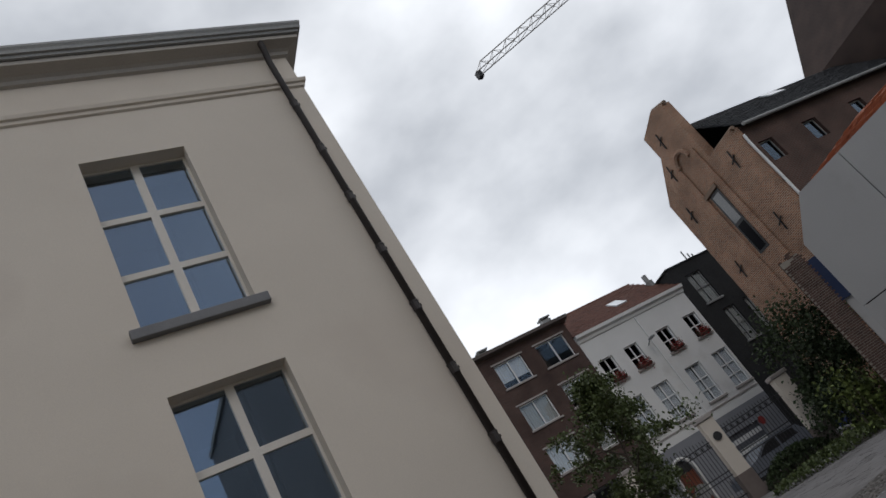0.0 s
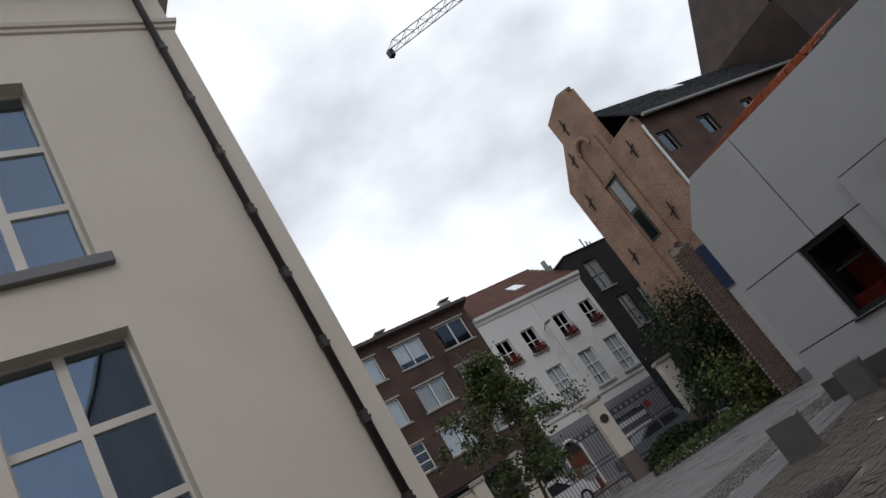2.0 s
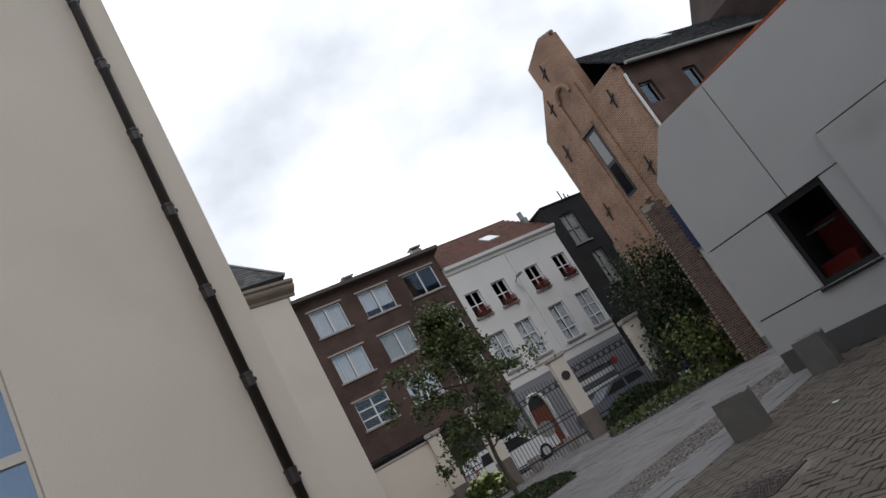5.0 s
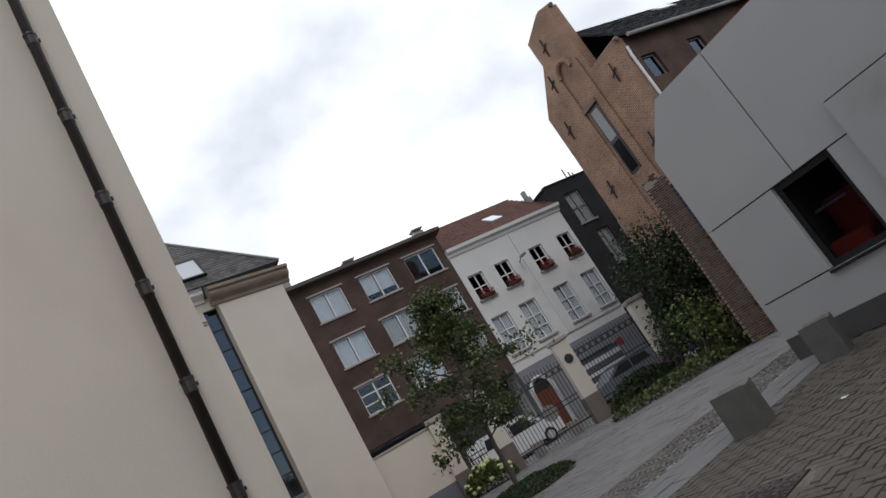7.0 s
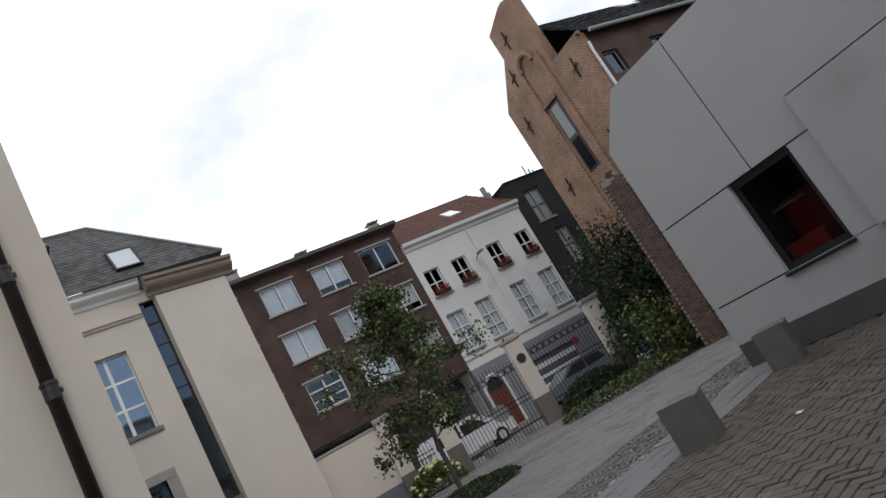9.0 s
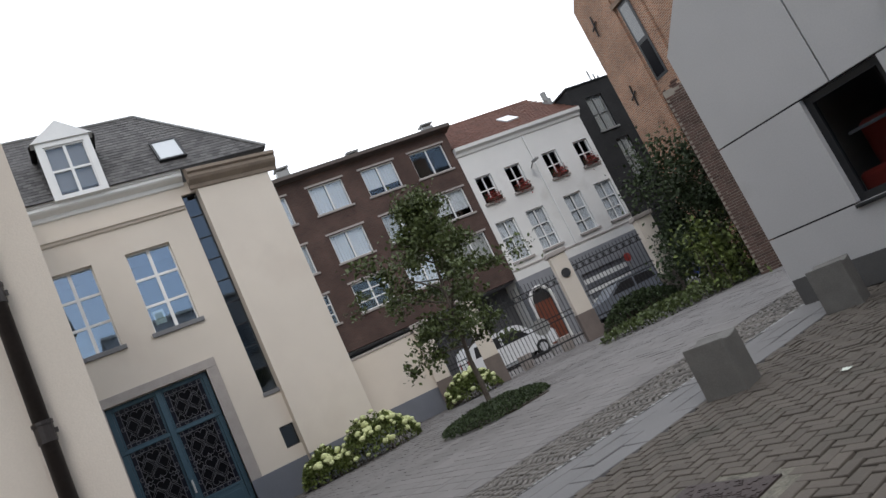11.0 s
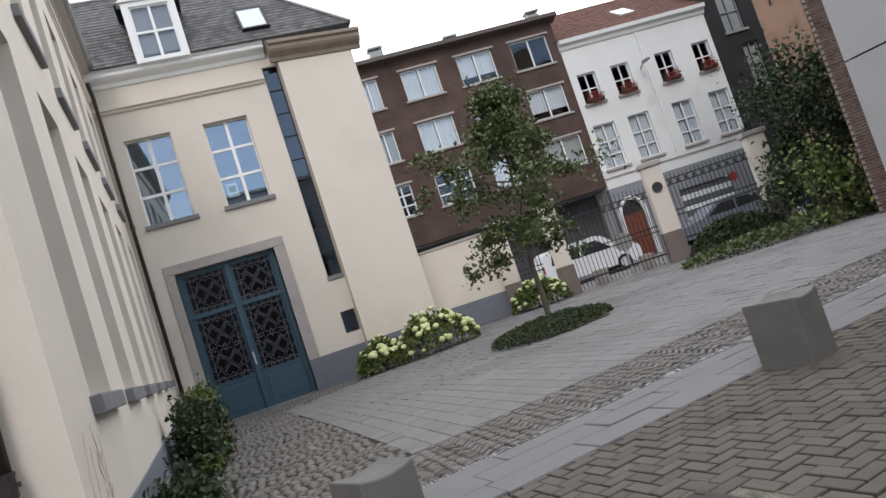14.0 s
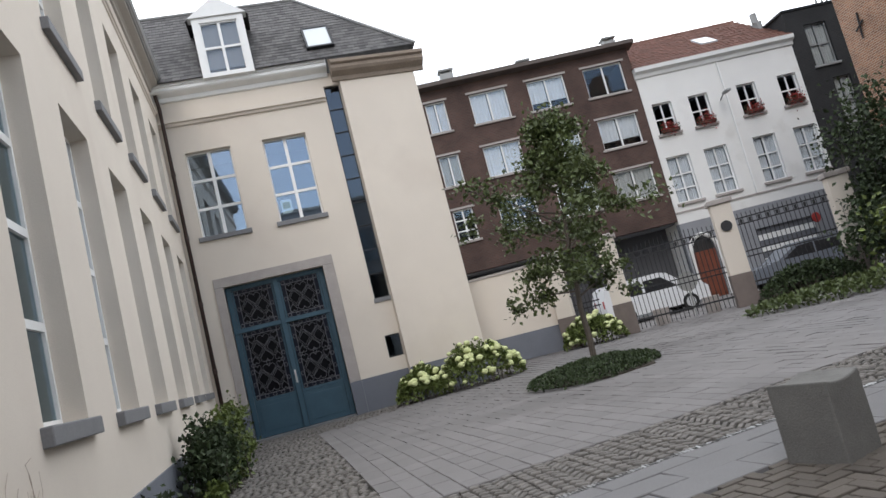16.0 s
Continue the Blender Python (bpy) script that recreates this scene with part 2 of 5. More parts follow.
BLOOM = mat("hydrangea bloom", (0.50, 0.53, 0.27), 0.85, 0.15, 3.0, 50, 0.2, island=0.7)
GERANIUM = mat("geranium bloom", (0.30, 0.035, 0.03), 0.6, 0.25, 8.0, 40, 0, island=1.0)
TERRACOTTA = mat("dark window box", (0.06, 0.03, 0.02), 0.8, 0.1, 5, 40, 0.1)
CASTIRON = mat("rusty cast iron cover", (0.052, 0.038, 0.036), 0.6, 0.2, 5.0, 90, 0.35, metal=0.4)
CARWHITE = mat("white car paint", (0.70, 0.71, 0.72), 0.25, 0.02, 1.0, 20, 0)
CARDARK = mat("dark car paint", (0.035, 0.045, 0.06), 0.25, 0.05, 1.0, 20, 0)
CARSILVER = mat("silver car paint", (0.50, 0.51, 0.52), 0.3, 0.03, 1.0, 20, 0)
CARGREY = mat("grey blue car paint", (0.15, 0.165, 0.19), 0.2, 0.03, 1.0, 20, 0)
CARBLUE = mat("blue car paint", (0.03, 0.05, 0.14), 0.25, 0.05, 1.0, 20, 0)
RUBBER = mat("rubber", (0.02, 0.02, 0.02), 0.9, 0.1, 5, 40, 0.1)
BLUESHEET = mat("blue panel", (0.012, 0.025, 0.075), 0.6, 0.1, 1.0, 30, 0.05)
REDSOFA = mat("red fabric", (0.30, 0.03, 0.02), 0.8, 0.15, 4, 40, 0.1)
RED = mat("red paint", (0.32, 0.03, 0.025), 0.5, 0.1, 4, 40, 0.03)
CRANEMAT = mat("crane steel", (0.42, 0.40, 0.38), 0.6, 0.1, 1.0, 20, 0)
PAPER = mat("printed notice", (0.62, 0.66, 0.58), 0.8, 0.05, 4, 40, 0)


# ---- shared building functions ----
def thing(name, at, label, category, group="", kind=""):
    """A top-level Empty at the base of a thing."""
    e = new(name)
    e.location, e.empty_display_size = at, 0.2
    return tagged(e, label, category, group, kind)


def mesh_of(bm, name, material, smooth=False):
    bmesh.ops.recalc_face_normals(bm, faces=bm.faces)
    me = bpy.data.meshes.new(name)
    bm.to_mesh(me)
    bm.free()
    for m in material if isinstance(material, (list, tuple)) else (material,):
        me.materials.append(m)
    if smooth:
        for p in me.polygons:
            p.use_smooth = True
    return me


def place_of(ob):
    p = Vector(ob.location)
    while ob.parent:
        ob = ob.parent
        p += ob.location
    return p


def part(name, bm, material, parent=None, label="", kind="", smooth=False):
    """Links a bmesh, drawn in world metres, as ONE mesh object with its origin at its base, under a thing or a part."""
    lo = [min(v.co[i] for v in bm.verts) for i in range(3)]
    hi = [max(v.co[i] for v in bm.verts) for i in range(3)]
    base = Vector(((lo[0] + hi[0]) / 2, (lo[1] + hi[1]) / 2, lo[2]))
    bmesh.ops.translate(bm, verts=bm.verts, vec=-base)
    ob = new(name, mesh_of(bm, name, material, smooth))
    ob.location = base - (place_of(parent) if parent else Vector())
    ob.parent = parent
    return tagged(ob, label, "", "", kind)


def raw_part(name, verts, faces, material, parent=None, label="", kind=""):
    me = bpy.data.meshes.new(name)
    me.from_pydata(verts, [], faces)
    me.materials.append(material)
    ob = new(name, me)
    if parent:
        ob.parent = parent
        ob.location = -place_of(parent)
    return tagged(ob, label, "", "", kind)


def box(bm, a, b, m=None, bevel=0.0):
    """Adds a box from corner a to corner b, by the matrix m; returns bm."""
    r = bmesh.ops.create_cube(bm, size=1.0)
    vs = r["verts"]
    c, d = (Vector(a) + Vector(b)) / 2, Vector(b) - Vector(a)
    for v in vs:
        v.co = Vector((v.co.x * d.x, v.co.y * d.y, v.co.z * d.z)) + c
    if bevel:
        es = list({e for v in vs for e in v.link_edges})
        g = bmesh.ops.bevel(bm, geom=es, offset=bevel, segments=2, affect="EDGES", profile=0.5)
        vs = list({v for f in g["faces"] for v in f.verts} | {v for v in vs if v.is_valid})
    if m:
        bmesh.ops.transform(bm, matrix=m, verts=vs)
    return bm


def tube(bm, pts, r, sides=10, r_end=None):
    """Adds a round bar along a line of points."""
    pts = [Vector(p) for p in pts]
    rings = []
    for i, p in enumerate(pts):
        d = (pts[min(i + 1, len(pts) - 1)] - pts[max(i - 1, 0)]).normalized()
        q = d.to_track_quat("Z", "Y")
        rr = r if r_end is None else r + (r_end - r) * i / (len(pts) - 1)
        rings.append([bm.verts.new(p + q @ Vector((rr * math.cos(a), rr * math.sin(a), 0))) for a in (2 * math.pi * k / sides for k in range(sides))])
    for a, b in zip(rings, rings[1:]):
        for k in range(sides):
            bm.faces.new((a[k], a[(k + 1) % sides], b[(k + 1) % sides], b[k]))
    bm.faces.new(rings[0][::-1])
    bm.faces.new(rings[-1])
    return bm


def prism(bm, outline, v0, v1, m):
    """Adds a slab with an outline in the facade's (u, z), from depth v0 to v1."""
    a = [bm.verts.new(m @ Vector((u, v0, z))) for u, z in outline]
    b = [bm.verts.new(m @ Vector((u, v1, z))) for u, z in outline]
    bm.faces.new(a)
    bm.faces.new(b[::-1])
    for i in range(len(a)):
        j = (i + 1) % len(a)
        bm.faces.new((a[i], b[i], b[j], a[j]))
    return bm


def profile(bm, outline, u0, u1, m):
    """Adds a moulding with a profile in (v, z), run from u0 to u1."""
    a = [bm.verts.new(m @ Vector((u0, v, z))) for v, z in outline]
    b = [bm.verts.new(m @ Vector((u1, v, z))) for v, z in outline]
    bm.faces.new(a)
    bm.faces.new(b[::-1])
    for i in range(len(a)):
        j = (i + 1) % len(a)
        bm.faces.new((a[i], b[i], b[j], a[j]))
    return bm


def wall(bm, u0, u1, z0, z1, thick, holes, m):
    """Adds a wall in the facade frame m (u along, v inwards, z up), with openings (u0, u1, z0, z1) that go through it."""
    us = sorted({u0, u1, *[h[k] for h in holes for k in (0, 1)]})
    zs = sorted({z0, z1, *[h[k] for h in holes for k in (2, 3)]})
    us, zs = [u for u in us if u0 <= u <= u1], [z for z in zs if z0 <= z <= z1]
    solid = lambda i, j: 0 <= i < len(us) - 1 and 0 <= j < len(zs) - 1 and not any(
        h[0] < (us[i] + us[i + 1]) / 2 < h[1] and h[2] < (zs[j] + zs[j + 1]) / 2 < h[3] for h in holes)
    made = {}

    def vert(i, j, v):
        if (i, j, v) not in made:
            made[i, j, v] = bm.verts.new(m @ Vector((us[i], v, zs[j])))
        return made[i, j, v]

    for i in range(len(us) - 1):
        for j in range(len(zs) - 1):
            if not solid(i, j):
                continue
            for v in (0, thick):
                bm.faces.new([vert(i, j, v), vert(i + 1, j, v), vert(i + 1, j + 1, v), vert(i, j + 1, v)])
            for di, dj, a, b in ((-1, 0, (i, j), (i, j + 1)), (1, 0, (i + 1, j), (i + 1, j + 1)), (0, -1, (i, j), (i + 1, j)), (0, 1, (i, j + 1), (i + 1, j + 1))):
                if not solid(i + di, j + dj):
                    bm.faces.new([vert(*a, 0), vert(*b, 0), vert(*b, thick), vert(*a, thick)])
    return bm


def window(parent, m, u0, u1, z0, z1, cols=2, rows=3, back=0.22, bar=0.06, frame_mat=None, sill=BLUESTONE, sill_out=0.1, sill_h=0.12, sill_over=0.1,
           lintel=0.0, inside=None, inside_part=1.0, glass=None, split=None, label="", room=True, edge=None):
    """A window in an opening of the facade m: frame with bars, single panes, a sill, and what hangs behind it."""
    frame_mat, glass, edge = frame_mat or WHITE, glass or GLASS, bar if edge is None else edge
    bm = bmesh.new()
    d = 0.07
    edges_u = [u0 + (u1 - u0) * k / cols for k in range(cols + 1)]
    edges_z = split or [z0 + (z1 - z0) * k / rows for k in range(rows + 1)]
    nz = len(edges_z) - 1
    gaps = [(edges_u[i] + (edge if i == 0 else bar * 0.6), edges_u[i + 1] - (edge if i == cols - 1 else bar * 0.6), edges_z[j] + (edge if j == 0 else bar * 0.5), edges_z[j + 1] - (edge if j == nz - 1 else bar * 0.5))
            for i in range(cols) for j in range(nz)]
    wall(bm, u0, u1, z0, z1, d, gaps, m @ Matrix.Translation((0, back, 0)))
    w = part("window", bm, frame_mat, parent, label)
    for i in range(cols):
        for j in range(len(edges_z) - 1):
            p = part("pane", box(bmesh.new(), (edges_u[i] + 0.01, back + 0.03, edges_z[j] + 0.01), (edges_u[i + 1] - 0.01, back + 0.036, edges_z[j + 1] - 0.01), m), glass, w)
            p.visible_shadow = False
    if sill:
        part("sill", box(bmesh.new(), (u0 - sill_over, -sill_out, z0 - sill_h), (u1 + sill_over, back, z0 - 0.003), m, 0.012), sill, w)
    if lintel:
        part("lintel", box(bmesh.new(), (u0 - 0.12, -0.03, z1 + 0.003), (u1 + 0.12, back - 0.02, z1 + lintel), m, 0.008), sill, w)
    if inside:
        bm = bmesh.new()
        zb = z1 - (z1 - z0) * inside_part
        for a, b in ((u0 + bar, (u0 + u1) / 2 - 0.06), ((u0 + u1) / 2 + 0.06, u1 - bar)):
            n = 14
            top = [bm.verts.new(m @ Vector((a + (b - a) * k / n, back + 0.10 + 0.02 * math.sin(k * 2.3 + a * 7), z1 - bar))) for k in range(n + 1)]
            bot = [bm.verts.new(m @ Vector((a + (b - a) * k / n, back + 0.10 + 0.03 * math.sin(k * 2.3 + a * 7 + 0.3), zb + bar))) for k in range(n + 1)]
            for k in range(n):
                bm.faces.new((top[k], top[k + 1], bot[k + 1], bot[k]))
        part("curtain", bm, inside, w)
    # Box behind the opening; its near-black colour carries the interior's shade.
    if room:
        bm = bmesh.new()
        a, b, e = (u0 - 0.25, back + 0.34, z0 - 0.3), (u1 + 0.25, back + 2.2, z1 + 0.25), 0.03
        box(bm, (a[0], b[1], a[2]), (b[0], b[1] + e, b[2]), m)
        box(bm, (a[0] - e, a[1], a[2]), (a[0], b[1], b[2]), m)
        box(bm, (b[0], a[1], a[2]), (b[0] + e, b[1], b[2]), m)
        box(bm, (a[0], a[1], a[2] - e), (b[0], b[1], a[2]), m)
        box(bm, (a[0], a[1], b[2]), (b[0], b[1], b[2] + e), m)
        part("room", bm, ROOM_SHADE, w)
    return w


def facade(x, y, turn):
    """The frame of a facade: u along it to the right as seen from outside, v inwards, z up."""
    return pose(x, y, 0, 0, 0, turn)


def sheet_pieces(bm, origin, du, dv, nu, nv, wu, wv, thick, gap=0.012, stagger=0.5, jitter=0.004, seed=1, clip=None):
    """Adds overlapping roof pieces laid in rows on the plane from origin along du (sideways) and dv (up the slope)."""
    rnd = random.Random(seed)
    o, du, dv = Vector(origin), Vector(du).normalized(), Vector(dv).normalized()
    n = du.cross(dv).normalized()
    if n.z < 0:
        n = -n
    for j in range(nv):
        for i in range(-1, nu):
            a = (i + (stagger if j % 2 else 0)) * wu
            if a < -0.01 or a + wu > nu * wu + 0.01:
                continue
            c = o + du * (a + wu / 2) + dv * ((j + 0.5) * wv)
            if clip and not clip(c):
                continue
            t = thick * (1 + rnd.uniform(-0.3, 0.3))
            p = o + du * (a + gap / 2 + rnd.uniform(-jitter, jitter)) + dv * (j * wv)
            q = p + du * (wu - gap)
            top = dv * wv * 1.05
            lo = [p + n * t * 2, q + n * t * 2, q + top + n * t * 0.4, p + top + n * t * 0.4]
            vs = [bm.verts.new(v) for v in lo] + [bm.verts.new(p + n * t * 0.2), bm.verts.new(q + n * t * 0.2)]
            bm.faces.new(vs[:4])
            bm.faces.new((vs[4], vs[5], vs[1], vs[0]))
    return bm


def leaves(bm, spots, size, rnd, droop=0.3):
    """Adds small folded leaves at the spots."""
    for s in spots:
        q = Euler((rnd.uniform(-1.2, 1.2), rnd.uniform(-1.2, 1.2) - droop, rnd.uniform(0, 6.28))).to_matrix()
        k = size * rnd.uniform(0.6, 1.3)
        s = Vector(s)
        a, b, c, d = [bm.verts.new(s + q @ (Vector(v) * k)) for v in ((0, 0, 0), (0.5, -0.36, 0.1), (1, 0, -0.05), (0.5, 0.36, 0.1))]
        bm.faces.new((a, b, c))
        bm.faces.new((a, c, d))
    return bm


# ---- ground ----
def grid_sheet():
    bm = bmesh.new()
    bmesh.ops.create_grid(bm, x_segments=40, y_segments=40, size=700)
    for v in bm.verts:
        v.co.z = -0.30
    return bm


def ease(a):
    a = min(1.0, max(0.0, a))
    return a * a * (3 - 2 * a)


def fall(x, y):
    """The yard drains gently towards the carriage door."""
    return -0.14 * ease((y - 11.0) / 10.5) * (1.0 - ease((x - 8.5) / 5.0))


ground = tagged(part("ground", grid_sheet(), ASPHALT), "grey asphalt ground that runs on under the town", "ground", kind="structure")


def paving_bed():
    """One solid sheet whose top follows the fall of the yard."""
    bm = bmesh.new()
    xs, ys = [-25 + 1.0 * i for i in range(56)], [-25 + 0.8 * j for j in range(71)]
    top = [[bm.verts.new((x, y, -0.026 + fall(x, y))) for y in ys] for x in xs]
    for i in range(len(xs) - 1):
        for j in range(len(ys) - 1):
            bm.faces.new((top[i][j], top[i + 1][j], top[i + 1][j + 1], top[i][j + 1]))
    rim = [top[i][0] for i in range(len(xs))] + [top[-1][j] for j in range(1, len(ys))] + [top[i][-1] for i in range(len(xs) - 2, -1, -1)] + [top[0][j] for j in range(len(ys) - 2, 0, -1)]
    low = [bm.verts.new((v.co.x, v.co.y, -0.32)) for v in rim]
    for i in range(len(rim)):
        j = (i + 1) % len(rim)
        bm.faces.new((rim[i], low[i], low[j], rim[j]))
    return bm


bed = tagged(part("pavement", paving_bed(), SANDJOINT), "dark sand and moss bed between the courtyard stones", "paving", kind="structure")

SLOPE = 0.125
edge_herring = lambda x: 6.64 + SLOPE * (x - 6.3)
edge_drain = lambda x: 7.60 + SLOPE * (x - 6.8)
edge_fan = lambda x: 9.02 + SLOPE * (x - 7.5)
side_cobble = lambda y: 6.2 - 0.045 * (y - 9)


# ---- corner building: a cream facade and its long side wall ----
A_TURN = radians(3.0)
FA = facade(4.01 - 4.01 * math.cos(A_TURN), 6.9 - 4.01 * math.sin(A_TURN), 3.0)
FB = facade(4.01, 6.9, 92.4)
corner_building = thing("corner_building", (0, 9, 0), "cream stuccoed two-storey building with grey sills and plinth", "building")
a_win = [(0.665, 1.95, 1.40, 4.73), (0.665, 1.95, 5.58, 8.13)]
part("wall", wall(bmesh.new(), -9, 3.61, 0, 9.85, 0.4, a_win, FA), STUCCO, corner_building)
b_win = [(1.22 + 2.38 * k, 2.44 + 2.38 * k, z0, z1) for k in range(6) for z0, z1 in ((1.40, 4.75), (5.70, 8.2))]
part("wall", wall(bmesh.new(), 0, 15.3, -0.2, 9.85, 0.4, b_win, FB), STUCCO, corner_building)
for k, (u0, u1, z0, z1) in enumerate(a_win):
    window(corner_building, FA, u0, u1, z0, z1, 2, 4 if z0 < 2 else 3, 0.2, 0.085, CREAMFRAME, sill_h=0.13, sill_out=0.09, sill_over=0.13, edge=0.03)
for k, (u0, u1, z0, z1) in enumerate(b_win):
    window(corner_building, FB, u0, u1, z0, z1, 2, 4 if z0 < 2 else 3, 0.20, 0.08, WHITE, sill_h=0.15, sill_out=0.085, sill_over=0.10, edge=0.045, glass=SHADEGLASS)
def mitred(outline):
    """A moulding with a profile in (v, z) that runs along the front, turns the corner with a mitre and runs on along the side."""
    bm = bmesh.new()
    out = (math.sin(radians(92.4)), -math.cos(radians(92.4)))
    nx, ny = math.sin(A_TURN), -math.cos(A_TURN)
    rings = [[], [], []]
    for v, z in outline:
        d = -v
        # the corner lies at distance d from both walls
        det = nx * out[1] - ny * out[0]
        cx, cy = d * (out[1] - ny) / det, d * (nx - out[0]) / det
        rings[0].append(bm.verts.new(FA @ Vector((-9.2, v, z))))
        rings[1].append(bm.verts.new((4.01 + cx, 6.9 + cy, z)))
        rings[2].append(bm.verts.new(FB @ Vector((15.0, v, z))))
    n = len(outline)
    for a, b in zip(rings, rings[1:]):
        for i in range(n):
            j = (i + 1) % n
            bm.faces.new((a[i], a[j], b[j], b[i]))
    bm.faces.new(rings[0][::-1])
    bm.faces.new(rings[2])
    return bm


part("cornice", mitred([(-0.002, 9.62), (-0.05, 9.64), (-0.06, 9.70), (-0.10, 9.73), (-0.22, 9.77), (-0.25, 9.78), (-0.25, 9.85), (-0.002, 9.86)]), TRIM, corner_building)
part("gutter", mitred([(-0.26, 9.855), (-0.29, 9.86), (-0.30, 9.90), (-0.33, 9.91), (-0.34, 9.96), (-0.36, 10.0), (-0.36, 10.04), (-0.33, 10.04), (-0.1, 9.99), (-0.1, 9.865)]), ZINC, corner_building)
part("string_course", mitred([(-0.002, 8.92), (-0.03, 8.94), (-0.035, 8.99), (-0.065, 9.005), (-0.08, 9.06), (-0.002, 9.09)]), STUCCO, corner_building)
part("plinth", box(bmesh.new(), (0, -0.025, -0.2), (15.3, 0.1, 0.55), FB), PLINTH, corner_building)
part("plinth", box(bmesh.new(), (-9, -0.025, 0), (4.03, 0.1, 0.55), FA), PLINTH, corner_building)
bm = bmesh.new()
for tri in (((-9.2, 6.15, 9.99), (4.2, 6.72, 9.99), (-0.5, 11, 14), (-9.2, 11, 14)), ((4.2, 6.72, 9.99), (3.5, 22, 9.99), (-0.9, 22, 14), (-0.5, 11, 14))):
    bm.faces.new([bm.verts.new(p) for p in tri])
part("roof", bm, SLATE, corner_building)


def downpipe(parent, x, y, z0, z1, r, material, step, first):
    top = [(x - 0.03, y - 0.12, z1), (x - 0.02, y - 0.10, z1 - 0.12), (x, y, z1 - 0.34)]
    p = part("downpipe", tube(bmesh.new(), [*top, (x, y, z0)], r, 12), material, parent, smooth=True)
    z = first
    while z < z1 - 0.5:
        bm = tube(bmesh.new(), [(x, y, z - 0.06), (x, y, z + 0.05)], r * 1.13, 12)
        tube(bm, [(x, y, z + 0.05), (x, y, z + 0.075)], r * 1.24, 12)
        box(bm, (x - 0.012, y, z - 0.02), (x + 0.012, y + 0.12, z + 0.02))
        box(bm, (x + r, y - 0.015, z - 0.015), (x + r + 0.022, y + 0.015, z + 0.015))
        part("collar", bm, material, p)
        z += step
    return p


downpipe(corner_building, 3.68, 6.80, 0.0, 9.80, 0.05, IRON, 0.93, 1.04)

# ---- gate building: carriage door, tall slot window, slate roof ----
FD = facade(0, 22.2, 0)
FR = facade(8.5, 21.95, 4.5) @ Matrix.Translation((-8.5, 0, 0))
gate_building = thing("gate_building", (7, 24, 0), "cream stuccoed gatehouse with a teal carriage door and slate roof", "building")
DOOR = (4.16, 6.84, -0.13, 4.03)
d_win = [(3.91, 5.12, 5.48, 7.88), (6.00, 7.22, 5.48, 7.88)]
SLOT, HATCH = (8.03, 8.497, 2.80, 9.12), (8.05, 8.497, 1.12, 1.74)
part("wall", wall(bmesh.new(), 3.3, 8.5, -0.25, 9.5, 0.5, [DOOR, *d_win, SLOT, HATCH], FD), STUCCO, gate_building)
part("wall", box(bmesh.new(), (8.5, 0, -0.25), (10.74, 6, 9.4), FR), STUCCO, gate_building)
for k, w in enumerate(d_win):
    window(gate_building, FD, *w, 2, 3, 0.17, 0.075, WHITE, sill_h=0.13, sill_out=0.08, sill_over=0.1, edge=0.04)
w = window(gate_building, FD, *SLOT, 1, 9, 0.1, 0.03, BLACKFRAME, sill=None, glass=DARKGLASS)
part("sill", box(bmesh.new(), (8.0, -0.04, 2.68), (8.495, 0.2, 2.797), FD, 0.01), BLUESTONE, w)
window(gate_building, FD, *HATCH, 1, 1, 0.12, 0.035, BLACKFRAME, sill=None, glass=DARKGLASS)
part("plinth", box(bmesh.new(), (7.16, -0.025, -0.25), (8.495, 0.1, 0.74), FD), PLINTH, gate_building)
part("plinth", box(bmesh.new(), (3.35, -0.025, -0.25), (3.91, 0.1, 0.74), FD), PLINTH, gate_building)
part("plinth", box(bmesh.new(), (8.5, -0.025, -0.25), (10.76, 0.1, 0.74), FR), PLINTH, gate_building)
surround = bmesh.new()
box(surround, (3.92, -0.04, 0.742), (4.16, 0.3, 4.03), FD, 0.008)
box(surround, (6.84, -0.04, 0.742), (7.15, 0.3, 4.03), FD, 0.008)
box(surround, (3.92, -0.04, 4.034), (7.15, 0.3, 4.29), FD, 0.008)
part("door_surround", surround, STONE, gate_building)
for u0, u1 in ((3.915, 4.16), (6.84, 7.155)):
    part("surround_base", box(bmesh.new(), (u0, -0.05, -0.25), (u1, 0.3, 0.738), FD, 0.008), PLINTH, gate_building, "dark painted foot of the stone surround")
DC = [(0.0, 9.38), (-0.06, 9.40), (-0.09, 9.50), (-0.28, 9.58), (-0.32, 9.62), (-0.32, 9.70), (-0.36, 9.72), (-0.36, 9.80), (0.0, 9.82)]
part("cornice", profile(bmesh.new(), DC, 3.35, 8.22, FD), WHITE, gate_building)
DR = [(0.0, 9.10), (-0.05, 9.12), (-0.08, 9.22), (-0.25, 9.33), (-0.30, 9.40), (-0.30, 9.50), (-0.38, 9.54), (-0.38, 9.63), (0.0, 9.80)]
part("cornice", profile(bmesh.new(), DR, 8.28, 11.04, FR), mat("weathered brown cornice", (0.26, 0.21, 0.165), 0.8, 0.15, 3, 40, 0.1), gate_building, "weathered brown moulded cornice")
part("string_course", profile(bmesh.new(), [(0, 8.66), (-0.06, 8.68), (-0.08, 8.74), (-0.14, 8.76), (-0.14, 8.84), (0, 8.87)], 3.35, 8.0, FD), STUCCO, gate_building)
downpipe(gate_building, 3.52, 22.08, 0.8, 9.55, 0.05, RUST, 1.8, 1.9)
